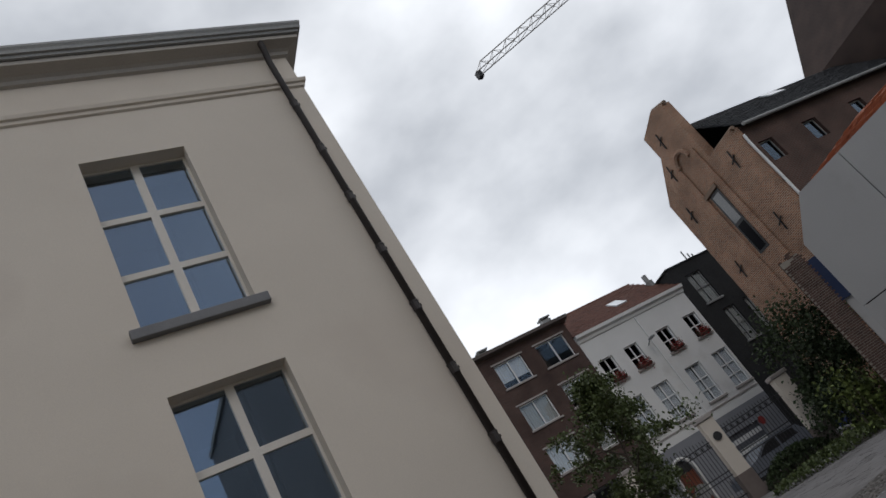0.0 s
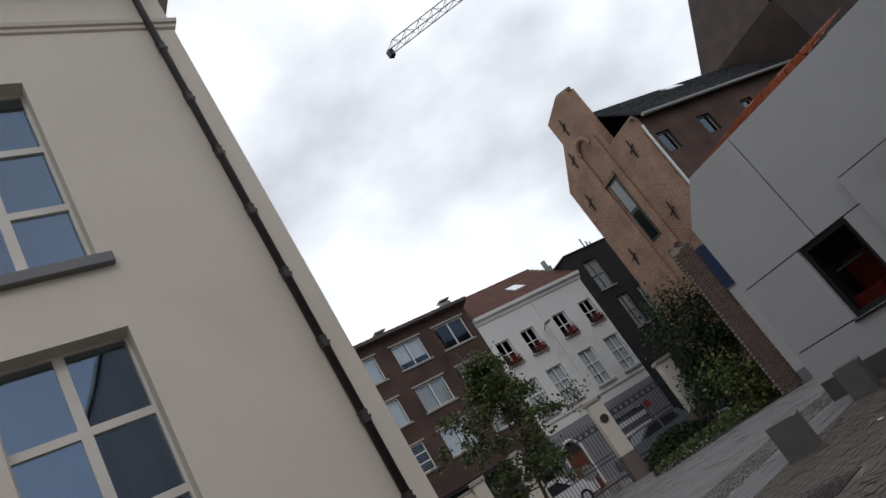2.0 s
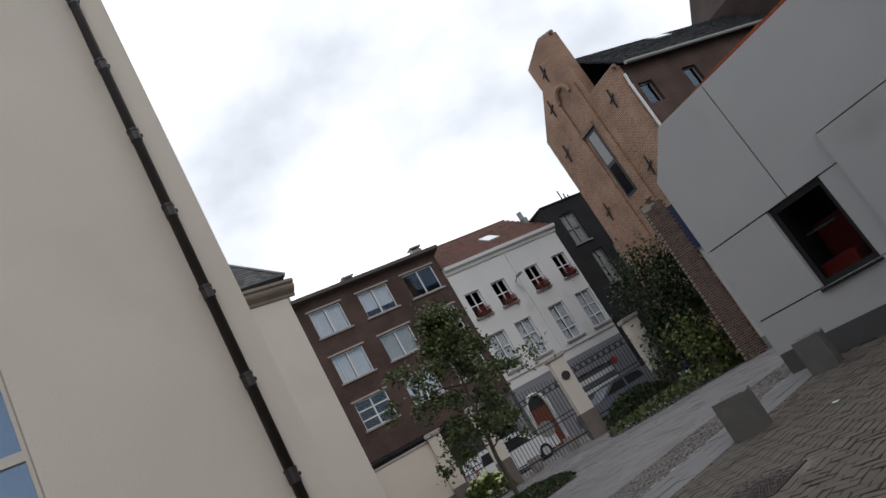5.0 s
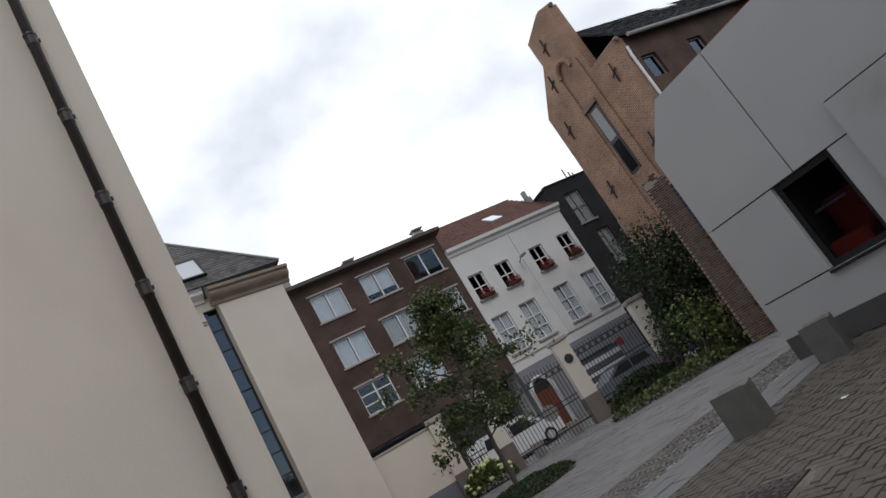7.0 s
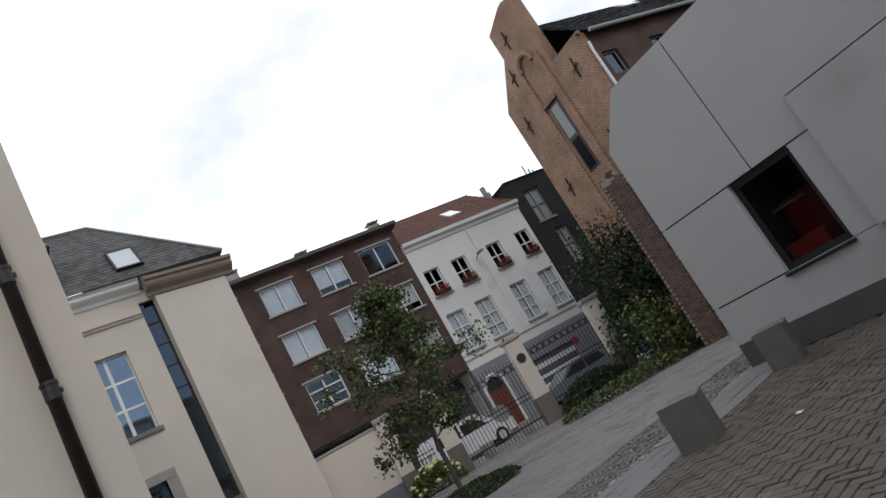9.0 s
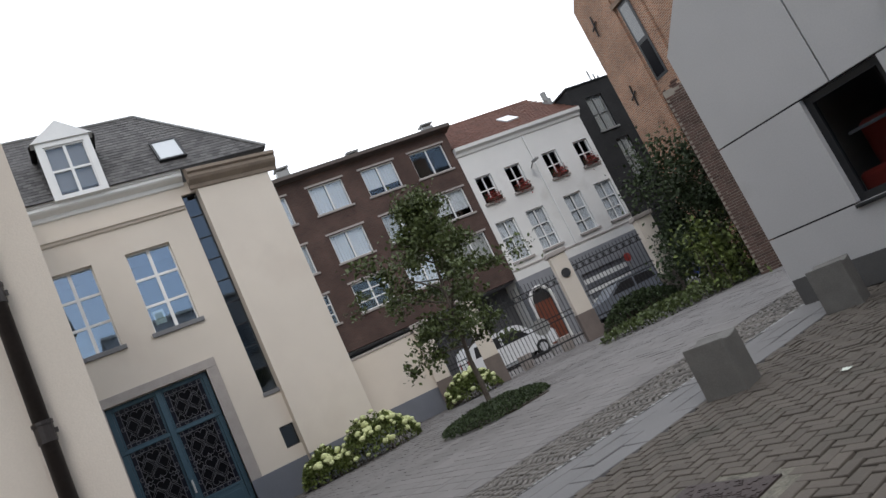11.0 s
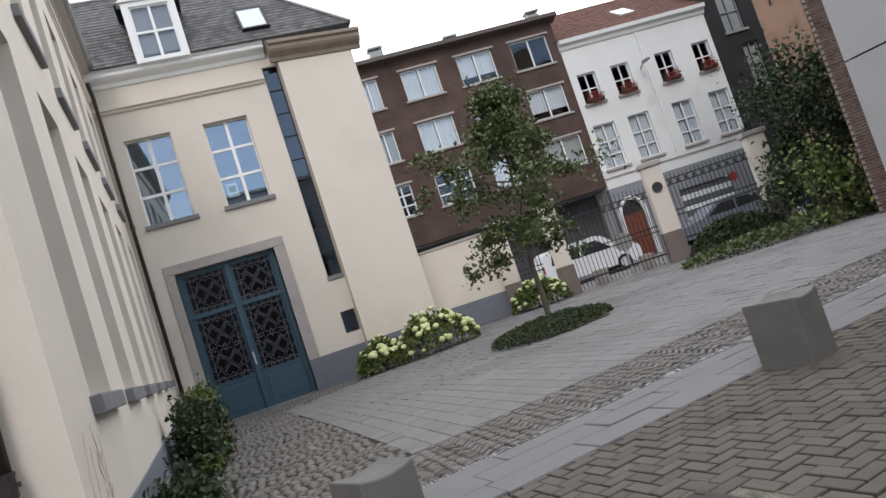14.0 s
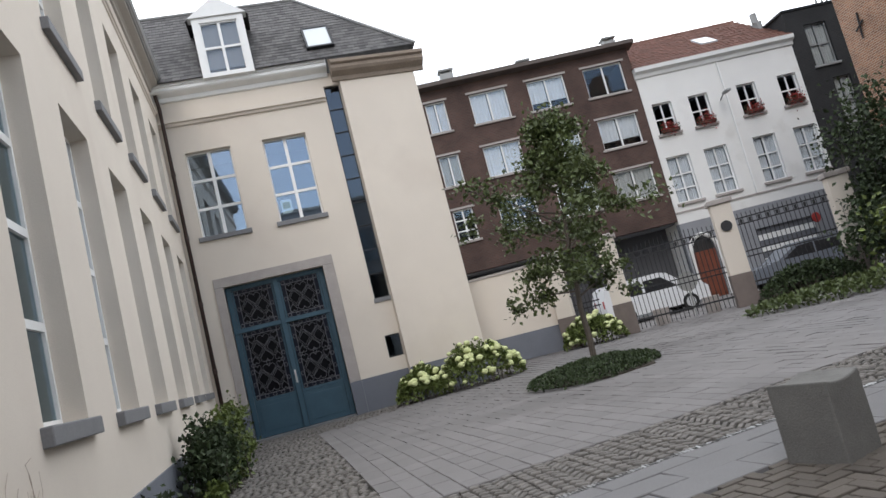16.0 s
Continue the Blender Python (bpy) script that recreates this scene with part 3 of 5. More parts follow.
# the double carriage door
door = thing("carriage_door", (5.5, 22.4, 0), "closed teal double carriage door with iron grilles", "door", kind="structure")
door.name = "door_1"
bm = bmesh.new()
for a, b in (((4.165, 0.16, 2.74), (6.835, 0.24, 2.86)), ((5.43, 0.14, -0.10), (5.57, 0.24, 4.02)), ((4.165, 0.18, -0.10), (4.30, 0.26, 4.02)), ((6.70, 0.18, -0.10), (6.835, 0.26, 4.02)), ((4.302, 0.18, 3.90), (6.698, 0.26, 4.02))):
    box(bm, a, b, FD, 0.008)
part("door_frame", bm, TEAL, door)
for s, (u0, u1) in enumerate(((4.31, 5.42), (5.58, 6.69))):
    bm = bmesh.new()
    box(bm, (u0, 0.2, -0.09), (u1, 0.25, 0.82), FD)
    box(bm, (u0 + 0.1, 0.185, 0.04), (u1 - 0.1, 0.2, 0.72), FD, 0.006)
    box(bm, (u0, 0.19, 0.822), (u1, 0.26, 0.90), FD, 0.006)
    for z0, z1 in ((0.90, 2.73), (2.87, 3.89)):
        box(bm, (u0, 0.2, z0), (u0 + 0.05, 0.25, z1), FD)
        box(bm, (u1 - 0.05, 0.2, z0), (u1, 0.25, z1), FD)
    leaf = part("door_leaf", bm, TEAL, door)
    for z0, z1 in ((0.91, 2.73), (2.87, 3.89)):
        pn = part("pane", box(bmesh.new(), (u0 + 0.05, 0.235, z0), (u1 - 0.05, 0.241, z1), FD), DOORGLASS, leaf)
        pn.visible_shadow = False
        g = bmesh.new()
        a0, a1 = u0 + 0.06, u1 - 0.06
        q = lambda u, z: FD @ Vector((u, 0.225, z))
        for u in (a0 + 0.10, a1 - 0.10):
            tube(g, [q(u, z0), q(u, z1)], 0.009, 5)
        for z in (z0 + 0.10, z1 - 0.10):
            tube(g, [q(a0, z), q(a1, z)], 0.009, 5)
        oval = lambda u, z, ru, rz: tube(g, [q(u + ru * math.cos(t), z + rz * math.sin(t)) for t in (i * math.pi / 5 for i in range(11))], 0.0075, 4)
        n_side = 3 if z1 - z0 < 1.2 else 6
        for k in range(n_side):
            for u in (a0 + 0.05, a1 - 0.05):
                oval(u, z0 + 0.06 + k * (z1 - z0 - 0.12) / (n_side - 1), 0.042, 0.055)
        for k in (1, 2, 3):
            for z in (z0 + 0.05, z1 - 0.05):
                oval(a0 + 0.07 + k * (a1 - a0 - 0.14) / 4, z, 0.052, 0.042)
        part("grille", g, LATTICE, leaf)
        g = bmesh.new()
        for lo, hi in (((a0, z0), (a0 + 0.10, z1)), ((a1 - 0.10, z0), (a1, z1)), ((a0 + 0.102, z0), (a1 - 0.102, z0 + 0.10)), ((a0 + 0.102, z1 - 0.10), (a1 - 0.102, z1))):
            box(g, (lo[0], 0.229, lo[1]), (hi[0], 0.233, hi[1]), FD)
        part("border_pane", g, BLUEPANE, leaf)
        g = bmesh.new()
        w0, w1, h0, h1 = a0 + 0.10, a1 - 0.10, z0 + 0.10, z1 - 0.10
        cells = 1 if h1 - h0 < 1.2 else 2
        ch, cw = (h1 - h0) / cells, (w1 - w0) / 2
        heart = [(16 * math.sin(t) ** 3 / 17, (13 * math.cos(t) - 5 * math.cos(2 * t) - 2 * math.cos(3 * t) - math.cos(4 * t)) / 17) for t in (k * math.pi / 9 for k in range(19))]
        for j in range(cells):
            zc, um = h0 + (j + 0.5) * ch, (w0 + w1) / 2
            for uc in (um - cw / 2, um + cw / 2):
                for f in (1.0, 0.74):
                    tube(g, [q(uc + f * cw / 2 * du, zc + f * ch * 0.31 * dz) for du, dz in ((0, 1), (1, 0), (0, -1), (-1, 0), (0, 1))], 0.0082, 5)
            for sg in (1, -1):
                tube(g, [q(um + 0.18 * a, zc + sg * (ch * 0.29 + 0.19 * b)) for a, b in heart], 0.0082, 5)
                for su in (-1, 1):
                    tube(g, [q(um + su * cw * 0.76 + 0.10 * a, zc + sg * (ch * 0.36 + 0.13 * b)) for a, b in heart], 0.0082, 5)
        if cells == 2:
            for k in (0, 2, 4):
                tube(g, [q(w0 + k * cw / 2 + 0.05 * math.cos(t), h0 + ch + 0.05 * math.sin(t)) for t in (i * math.pi / 4 for i in range(9))], 0.0085, 4)
        part("grille", g, LATTICE, leaf, "pale grey diamond grille")
bm = tube(bmesh.new(), [FD @ Vector((5.5, 0.10, 1.15)), FD @ Vector((5.5, 0.10, 1.32))], 0.010, 8)
box(bm, (5.475, 0.12, 1.1), (5.525, 0.145, 1.45), FD, 0.004)
part("door_handle", bm, NICKEL, door, "nickel door handle")
part("backing", box(bmesh.new(), (4.0, 1.2, -0.25), (7.0, 1.25, 4.2), FD), ROOM_SHADE, door)
part("threshold", box(bmesh.new(), (4.16, -0.02, -0.25), (6.84, 0.3, -0.105), FD, 0.01), BLUESTONE, door)
# slate roof with a hip, dormer and roof light
EY, EZ, RY, RZ = 21.75, 9.78, 23.56, 12.6
bm = bmesh.new()
front = [(2.4, EY, EZ), (10.88, EY, EZ), (7.86, RY, RZ), (2.4, RY, RZ)]
bm.faces.new([bm.verts.new(p) for p in front])
bm.faces.new([bm.verts.new(p) for p in ((10.88, EY, EZ), (10.88, 31, EZ), (7.86, 28.5, RZ), (7.86, RY, RZ))])
bm.faces.new([bm.verts.new(p) for p in ((2.4, RY, RZ), (7.86, RY, RZ), (7.86, 28.5, RZ), (2.4, 28.5, RZ))])
roof = part("roof", bm, SLATE, gate_building)
slope = Vector((0, RY - EY, RZ - EZ))
n_rows = int(slope.length / 0.145)
dorm = lambda p: 4.82 < p.x < 6.26 and p.z < 11.5
light = lambda p: 7.8 < p.x < 8.62 and 10.1 < p.z < 11.05
inside_hip = lambda p: p.x < 10.88 - (p.z - EZ) / (RZ - EZ) * 3.02 and not dorm(p) and not light(p)
slate_mesh = bpy.data.meshes.new("slate")
slate_mesh.from_pydata([(-0.098, -0.072, 0.014), (0.098, -0.072, 0.014), (0.098, 0.080, 0.003), (-0.098, 0.080, 0.003), (-0.098, -0.072, 0.003), (0.098, -0.072, 0.003)], [], [(0, 1, 2, 3), (4, 5, 1, 0), (4, 0, 3), (5, 2, 1)])
slate_mesh.materials.append(SLATE)
laid = []


def lay_slate(p):
    """The lowest courses are single slates; the joined rest lies above them."""
    if not inside_hip(p):
        return False
    if p.z < EZ + 2.2 and p.x > 3.2 and len(laid) < 300:
        laid.append(p)
        return False
    return True


bm = sheet_pieces(bmesh.new(), (2.4, EY, EZ + 0.01), (1, 0, 0), slope, 42, n_rows, 0.205, 0.145, 0.007, clip=lay_slate)
rnd = random.Random(17)
s1 = slope.normalized()
s2 = Vector((1, 0, 0)).cross(s1)
for p in laid:
    o = new("slate", slate_mesh)
    o.parent = roof
    o.matrix_basis = Matrix.Translation(-place_of(roof)) @ Matrix(((1, s1.x, s2.x, p.x), (0, s1.y, s2.y, p.y), (0, s1.z, s2.z, p.z), (0, 0, 0, 1))) @ pose(rnd.uniform(-0.004, 0.004), rnd.uniform(-0.004, 0.004), 0, rnd.uniform(-0.8, 0.8), 0, rnd.uniform(-0.5, 0.5))
part("slate_covering", bm, SLATE, roof, kind="stuff")
bm = tube(bmesh.new(), [(2.4, RY, RZ + 0.03), (7.86, RY, RZ + 0.03), (10.88, EY, EZ + 0.05)], 0.05, 8)
part("ridge", bm, ZINC, roof)
FDo = facade(0, 21.74, 0) @ Matrix.Translation((0, 0, -0.09))
dormer = part("dormer", wall(bmesh.new(), 4.84, 6.24, 9.82, 11.56, 0.14, [(5.02, 6.06, 9.92, 11.42)], FDo), WHITE, roof, "white painted dormer with a pediment")
part("pediment", prism(bmesh.new(), [(4.74, 11.565), (6.34, 11.565), (5.54, 12.14)], -0.06, 0.3, FDo), WHITE, dormer)
bm = bmesh.new()
for sg in (-1, 1):
    bm.faces.new([bm.verts.new(p) for p in ((5.54, 21.80, 12.09), (5.54, 23.4, 12.09), (5.54 + sg * 0.86, 23.4, 11.46), (5.54 + sg * 0.86, 21.80, 11.46))])
    bm.faces.new([bm.verts.new(p) for p in ((5.54 + sg * 0.705, 21.88, 9.85), (5.54 + sg * 0.705, 23.1, 11.46), (5.54 + sg * 0.705, 21.88, 11.46))])
part("cheek", bm, SLATE, dormer)
dw = window(gate_building, FDo, 5.02, 6.06, 9.92, 11.42, 2, 2, 0.05, 0.065, WHITE, sill=None, glass=HOUSEGLASS, edge=0.04, room=False)
part("blind", box(bmesh.new(), (5.0, 0.145, 9.9), (6.08, 0.16, 11.44), FDo), DORMERBLIND, dw)
sl = slope.normalized()
nrm = Vector((1, 0, 0)).cross(sl)
RM = Matrix(((1, sl.x, nrm.x, 7.8), (0, sl.y, nrm.y, EY + 0.24), (0, sl.z, nrm.z, EZ + 0.40), (0, 0, 0, 1)))
bm = bmesh.new()
for a, b in (((0, 0, 0), (0.80, 0.06, 0.1)), ((0, 1.0, 0), (0.80, 1.06, 0.1)), ((0, 0.06, 0), (0.06, 1.0, 0.1)), ((0.74, 0.06, 0), (0.80, 1.0, 0.1))):
    box(bm, a, b, RM)
rl = part("roof_light", bm, BLACKFRAME, roof)
part("pane", box(bmesh.new(), (0.06, 0.06, 0.06), (0.74, 1.0, 0.075), RM), mat("roof light glass", (0.5, 0.53, 0.55), 0.08, 0.02, 2, 20, 0, spec=1.0), rl)

notice = part("notice", box(bmesh.new(), (6.12, 0.21, 5.72), (6.42, 0.214, 6.12), FD), PAPER, gate_building)
part("notice_print", box(bmesh.new(), (6.17, 0.206, 5.86), (6.37, 0.209, 6.04), FD), LIME, notice)

# ---- brown apartment house ----
FBR = facade(22.5, 31.2, -7.4)
brown = thing("apartment_building", (18, 33, 0), "dark brown brick apartment building with white windows", "building")
cols_b = [(-9.12, -8.2), (-7.07, -5.33), (-4.34, -2.56), (-1.63, 0.27)]
rows_b = [(10.15, 11.58), (7.63, 9.06), (5.1, 6.54)]
holes = [(a, b, z0, z1) for z0, z1 in rows_b for a, b in cols_b]
part("wall", wall(bmesh.new(), -9.6, 0.7, 3.7, 12.15, 0.35, holes, FBR), BROWNBRICK, brown)
# Recessed wall, coloured dark to give the shade under the overhang.
part("wall", box(bmesh.new(), (-9.6, 1.6, 0), (0.7, 1.9, 3.7), FBR), PASSAGE_SHADE, brown, "grey rendered passage wall with its shade painted in")
part("wall", box(bmesh.new(), (-9.6, 0.4, 3.62), (0.7, 1.9, 3.7), FBR), GREYBASE, brown)
part("wall", box(bmesh.new(), (-9.6, 0.36, 0), (-9.3, 11, 12.1), FBR), BROWNBRICK, brown)
for j, (z0, z1) in enumerate(rows_b):
    for i, (a, b) in enumerate(cols_b):
        small = j == 2 and i in (0, 1)
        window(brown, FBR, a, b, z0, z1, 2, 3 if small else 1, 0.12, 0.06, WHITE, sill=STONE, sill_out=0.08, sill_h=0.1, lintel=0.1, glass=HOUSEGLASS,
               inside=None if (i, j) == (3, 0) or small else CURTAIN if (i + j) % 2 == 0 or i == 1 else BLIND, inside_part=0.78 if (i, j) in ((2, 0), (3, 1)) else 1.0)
part("eave", profile(bmesh.new(), [(0.3, 12.1), (-0.45, 12.2), (-0.45, 12.38), (0.3, 12.42)], -9.85, 0.95, FBR), mat("brown eave board", (0.10, 0.08, 0.07), 0.7, 0.1, 2, 40, 0.05), brown)
part("roof", box(bmesh.new(), (-9.6, 0.3, 12.1), (0.7, 11, 12.4), FBR), ZINC, brown)
for u, v in ((-8.0, 0.5), (-4.1, 1.4), (0.1, 0.9)):
    bm = box(bmesh.new(), (u, v, 12.36), (u + 0.6, v + 0.5, 13.0), FBR)
    box(bm, (u - 0.05, v - 0.05, 13.12), (u + 0.65, v + 0.55, 13.19), FBR)
    for du in (0.03, 0.45):
        box(bm, (u + du, v + 0.1, 13.0), (u + du + 0.06, v + 0.4, 13.12), FBR)
    part("chimney", bm, ZINC, brown)

# ---- white town house ----
FW = facade(23.2, 31.1, -7.4)
white = thing("town_house", (27, 33, 0), "white rendered town house with a red tiled roof", "house")
top_u, low_u = (0.37, 2.16, 4.56, 6.63), (0.30, 2.14, 4.56, 6.6)
tops = [(u, u + 0.95, 7.74, 9.22) for u in top_u]
lows = [(u, u + 1.12, 4.46, 6.64) for u in low_u]
part("wall", wall(bmesh.new(), 0, 7.85, 3.55, 10.7, 0.35, tops + lows, FW), WHITEWALL, white)
ENTRY, GARAGE = (0.25, 1.35, 0.0, 2.88), (3.4, 6.3, 0.0, 2.5)
part("wall", wall(bmesh.new(), 0, 7.85, 0, 3.546, 0.35, [ENTRY, GARAGE], FW), GREYBASE, white, "grey painted ground floor wall")
part("string_course", box(bmesh.new(), (0, -0.05, 4.02), (7.85, -0.002, 4.09), FW, 0.008), STONE, white)
part("cornice", profile(bmesh.new(), [(0, 10.5), (-0.08, 10.55), (-0.12, 10.7), (-0.3, 10.8), (-0.32, 10.98), (0.2, 11.0), (0.2, 10.5)], -0.05, 7.9, FW), WHITEWALL, white)
for w in tops:
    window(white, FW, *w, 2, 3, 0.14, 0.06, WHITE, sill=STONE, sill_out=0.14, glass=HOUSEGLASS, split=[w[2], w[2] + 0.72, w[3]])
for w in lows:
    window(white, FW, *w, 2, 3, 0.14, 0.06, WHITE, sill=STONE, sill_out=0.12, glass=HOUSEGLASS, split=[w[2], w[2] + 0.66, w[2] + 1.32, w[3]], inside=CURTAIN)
bm = box(bmesh.new(), (0.25, 0.12, 0), (1.35, 0.18, 2.15), FW)
for k in range(2):
    box(bm, (0.35 + k * 0.5, 0.1, 0.2), (0.75 + k * 0.5, 0.12, 1.0), FW, 0.006)
    box(bm, (0.35 + k * 0.5, 0.1, 1.15), (0.75 + k * 0.5, 0.12, 2.0), FW, 0.006)
part("door", bm, WOOD, white, "red brown panelled front door")
part("fanlight", prism(bmesh.new(), [(0.25, 2.17), (1.35, 2.17), (1.27, 2.5), (1.08, 2.75), (0.8, 2.84), (0.52, 2.75), (0.33, 2.5)], 0.13, 0.16, FW), ROOM_SHADE, white)
gd = part("garage_door", box(bmesh.new(), (3.41, 0.19, 0.0), (6.29, 0.23, 2.49), FW), GRILLE, white, "grey sectional garage door")
for k in range(9):
    part("slat", box(bmesh.new(), (3.42, 0.14, 0.05 + k * 0.27), (6.28, 0.189, 0.31 + k * 0.27), FW, 0.006), WHITE if k % 2 else GRILLE, gd)
arch_pts = [FW @ Vector((0.16, -0.02, 0.0)), FW @ Vector((0.16, -0.02, 2.15))] + [FW @ Vector((0.8 - 0.64 * math.cos(t), -0.02, 2.15 + 0.74 * math.sin(t))) for t in (k * math.pi / 10 for k in range(1, 10))] + [FW @ Vector((1.44, -0.02, 2.15)), FW @ Vector((1.44, -0.02, 0.0))]
part("door_surround", tube(bmesh.new(), arch_pts, 0.10, 6), WHITEWALL, white, "pale arched stone surround")
part("wall", box(bmesh.new(), (0.02, 0.36, 0), (0.2, 8, 10.7), FW), WHITEWALL, white)
# Added near-black back planes that keep sky light out of the openings.
part("wall", box(bmesh.new(), (0.21, 2.8, 0), (7.8, 3.0, 10.9), FW), ROOM_SHADE, white)
part("wall", box(bmesh.new(), (-9.29, 4.0, 0), (0.69, 4.2, 12.0), FBR), ROOM_SHADE, brown)
rs = Vector((0, 4.2, 2.7))
m3 = FW.to_3x3()
bm = bmesh.new()
for tri in (((-0.1, -0.2, 10.98), (7.9, -0.2, 10.98), (7.9, 4.0, 13.65), (-0.1, 4.0, 13.65)), ((-0.1, 4.0, 13.65), (7.9, 4.0, 13.65), (7.9, 8.2, 10.98), (-0.1, 8.2, 10.98)), ((7.9, -0.2, 10.98), (7.9, 8.2, 10.98), (7.9, 4, 13.65))):
    bm.faces.new([bm.verts.new(FW @ Vector(p)) for p in tri])
wroof = part("roof", bm, REDTILE, white, "red tiled pitched roof")
part("tile_covering", sheet_pieces(bmesh.new(), FW @ Vector((-0.1, -0.25, 10.98)), m3 @ Vector((1, 0, 0)), m3 @ rs, 34, 18, 0.236, 0.277, 0.015), REDTILE, wroof, kind="stuff")
part("ridge", tube(bmesh.new(), [FW @ Vector((-0.1, 4.0, 13.655)), FW @ Vector((7.9, 4.0, 13.655))], 0.11, 8), REDTILE, wroof)
part("roof_light", box(bmesh.new(), (4.2, 1.0, 12.0), (5.0, 2.1, 12.16), FW @ Matrix.Translation((0, 1.45, 12.05)) @ pose(0, 0, 0, 32.7) @ Matrix.Translation((0, -1.45, -12.05))), mat("far roof light", (0.62, 0.65, 0.67), 0.1, 0.02, 2, 20, 0, spec=1.0), wroof)
bm = box(bmesh.new(), (7.6, 1.6, 11.9), (7.84, 2.3, 12.6), FW)
bm2 = tube(bmesh.new(), [FW @ Vector((7.7, 1.9, 12.6)), FW @ Vector((7.7, 1.9, 13.1))], 0.17, 12)
ch = part("chimney", bm, ZINC, white)
part("cowl", bm2, ZINC, ch)
part("downpipe", tube(bmesh.new(), [FW @ Vector((3.95, -0.08, 10.5)), FW @ Vector((3.95, -0.08, 4.1))], 0.04, 8), WHITE, white)
for w in tops:
    fb = bmesh.new()
    box(fb, (w[0] + 0.05, -0.26, w[2] + 0.0), (w[1] - 0.05, -0.08, w[2] + 0.15), FW, 0.01)
    b = part("flower_box", fb, TERRACOTTA)
    b = tagged(b, "dark window box full of red geraniums", "flower box", "window boxes of the white house")
    rnd = random.Random(int(w[0] * 100))
    spots = [FW @ Vector((w[0] + rnd.uniform(0.0, 0.95), -0.17 + rnd.gauss(0, 0.09), w[2] + 0.18 + abs(rnd.gauss(0, 0.11)))) for _ in range(120)]
    part("foliage", leaves(bmesh.new(), spots, 0.07, rnd), IVY, b, kind="stuff")
    spots = [FW @ Vector((w[0] + rnd.uniform(0.1, 0.85), -0.2 + rnd.gauss(0, 0.09), w[2] + 0.2 + rnd.gauss(0, 0.15))) for _ in range(260)]
    part("bloom", leaves(bmesh.new(), spots, 0.085, rnd), GERANIUM, b, kind="stuff")
lamp = part("street_lamp", tube(bmesh.new(), [FW @ Vector((3.65, 0, 8.7)), FW @ Vector((3.63, -0.3, 8.82)), FW @ Vector((3.62, -0.5, 8.85))], 0.035, 8), ZINC)
lamp = tagged(lamp, "grey street lamp on a bracket on the white house", "street lamp")
part("lantern", box(bmesh.new(), (3.50, -1.0, 8.80), (3.74, -0.48, 8.93), FW, 0.05), ZINC, lamp)

# ---- black brick house ----
black = thing("brick_house", (33, 31, 0), "black brick house with tall windows", "house")
bw = [(8.72, 9.86, 9.27, 11.35), (9.3, 10.2, 6.3, 8.55), (11.0, 11.9, 6.3, 8.55)]
part("wall", wall(bmesh.new(), 7.85, 13.5, 0, 12.15, 0.3, bw, FW), BLACKBRICK, black)
part("wall", box(bmesh.new(), (7.9, 0.3, 8), (8.1, 9, 12.15), FW), BLACKBRICK, black)
part("roof", box(bmesh.new(), (7.8, -0.05, 12.15), (13.5, 9, 12.25), FW), BLACKFRAME, black)
for w in bw:
    window(black, FW, *w, 2, 2, 0.12, 0.05, ZINC, sill=ZINC, inside=BLIND, glass=HOUSEGLASS)
bm = bmesh.new()
for u, h in ((10.5, 1.0), (10.8, 0.7), (11.05, 0.55)):
    tube(bm, [FW @ Vector((u, 1, 12.2)), FW @ Vector((u, 1, 12.2 + h))], 0.05, 8)
part("flue", bm, ZINC, black)

# ---- brick gable house with its long side wall ----
FG = facade(24.1, 15.8, -98)
FS = facade(24.1, 15.8, -8)
gable = thing("gable_house", (27, 17, 0), "old orange brick house with a stepped gable", "house")
outline = [(0, 0), (0, 11.5), (-1.65, 11.55), (-1.65, 14.85), (-2.4, 15.12), (-3.85, 14.75), (-3.85, 13.5), (-5.5, 11.85), (-5.5, 0)]
part("gable", prism(bmesh.new(), outline, 0, 0.5, FG), GABLEBRICK, gable)
STONECAP = mat("stone coping", (0.20, 0.14, 0.10), 0.85, 0.15, 4, 40, 0.15)
for (a, b), (c, d) in (((0.1, 11.5), (-1.62, 11.56)), ((-1.55, 14.84), (-2.4, 15.15)), ((-2.4, 15.15), (-3.95, 14.78)), ((-3.8, 13.5), (-5.62, 11.85))):
    part("coping", tube(bmesh.new(), [FG @ Vector((a, 0.2, b)), FG @ Vector((c, 0.2, d))], 0.10, 6), STONECAP, gable)
part("pilaster", box(bmesh.new(), (-2.35, -0.08, 0), (-1.95, 0, 12.4), FG, 0.01), GABLEBRICK, gable)
part("pilaster", box(bmesh.new(), (-3.75, -0.08, 0), (-3.35, 0, 12.4), FG, 0.01), GABLEBRICK, gable)
bm = bmesh.new()
tube(bm, [FG @ Vector((-2.85 + 0.5 * math.cos(t), -0.05, 12.35 + 0.55 * math.sin(t))) for t in (k * math.pi / 8 for k in range(9))], 0.12, 6)
part("arch", bm, GABLEBRICK, gable)
bm = box(bmesh.new(), (-3.2, -0.02, 7.3), (-2.5, 0.006, 10.5), FG)
gw = part("window", bm, BLACKFRAME, gable, "tall narrow dark window")
part("pane", box(bmesh.new(), (-3.1, -0.03, 8.9), (-2.6, -0.022, 10.35), FG), mat("grey pane", (0.03, 0.033, 0.037), 0.12, 0.05, 2, 20, 0, spec=1.0), gw)
part("pane", box(bmesh.new(), (-3.1, -0.03, 7.4), (-2.6, -0.022, 8.75), FG), DOORGLASS, gw)
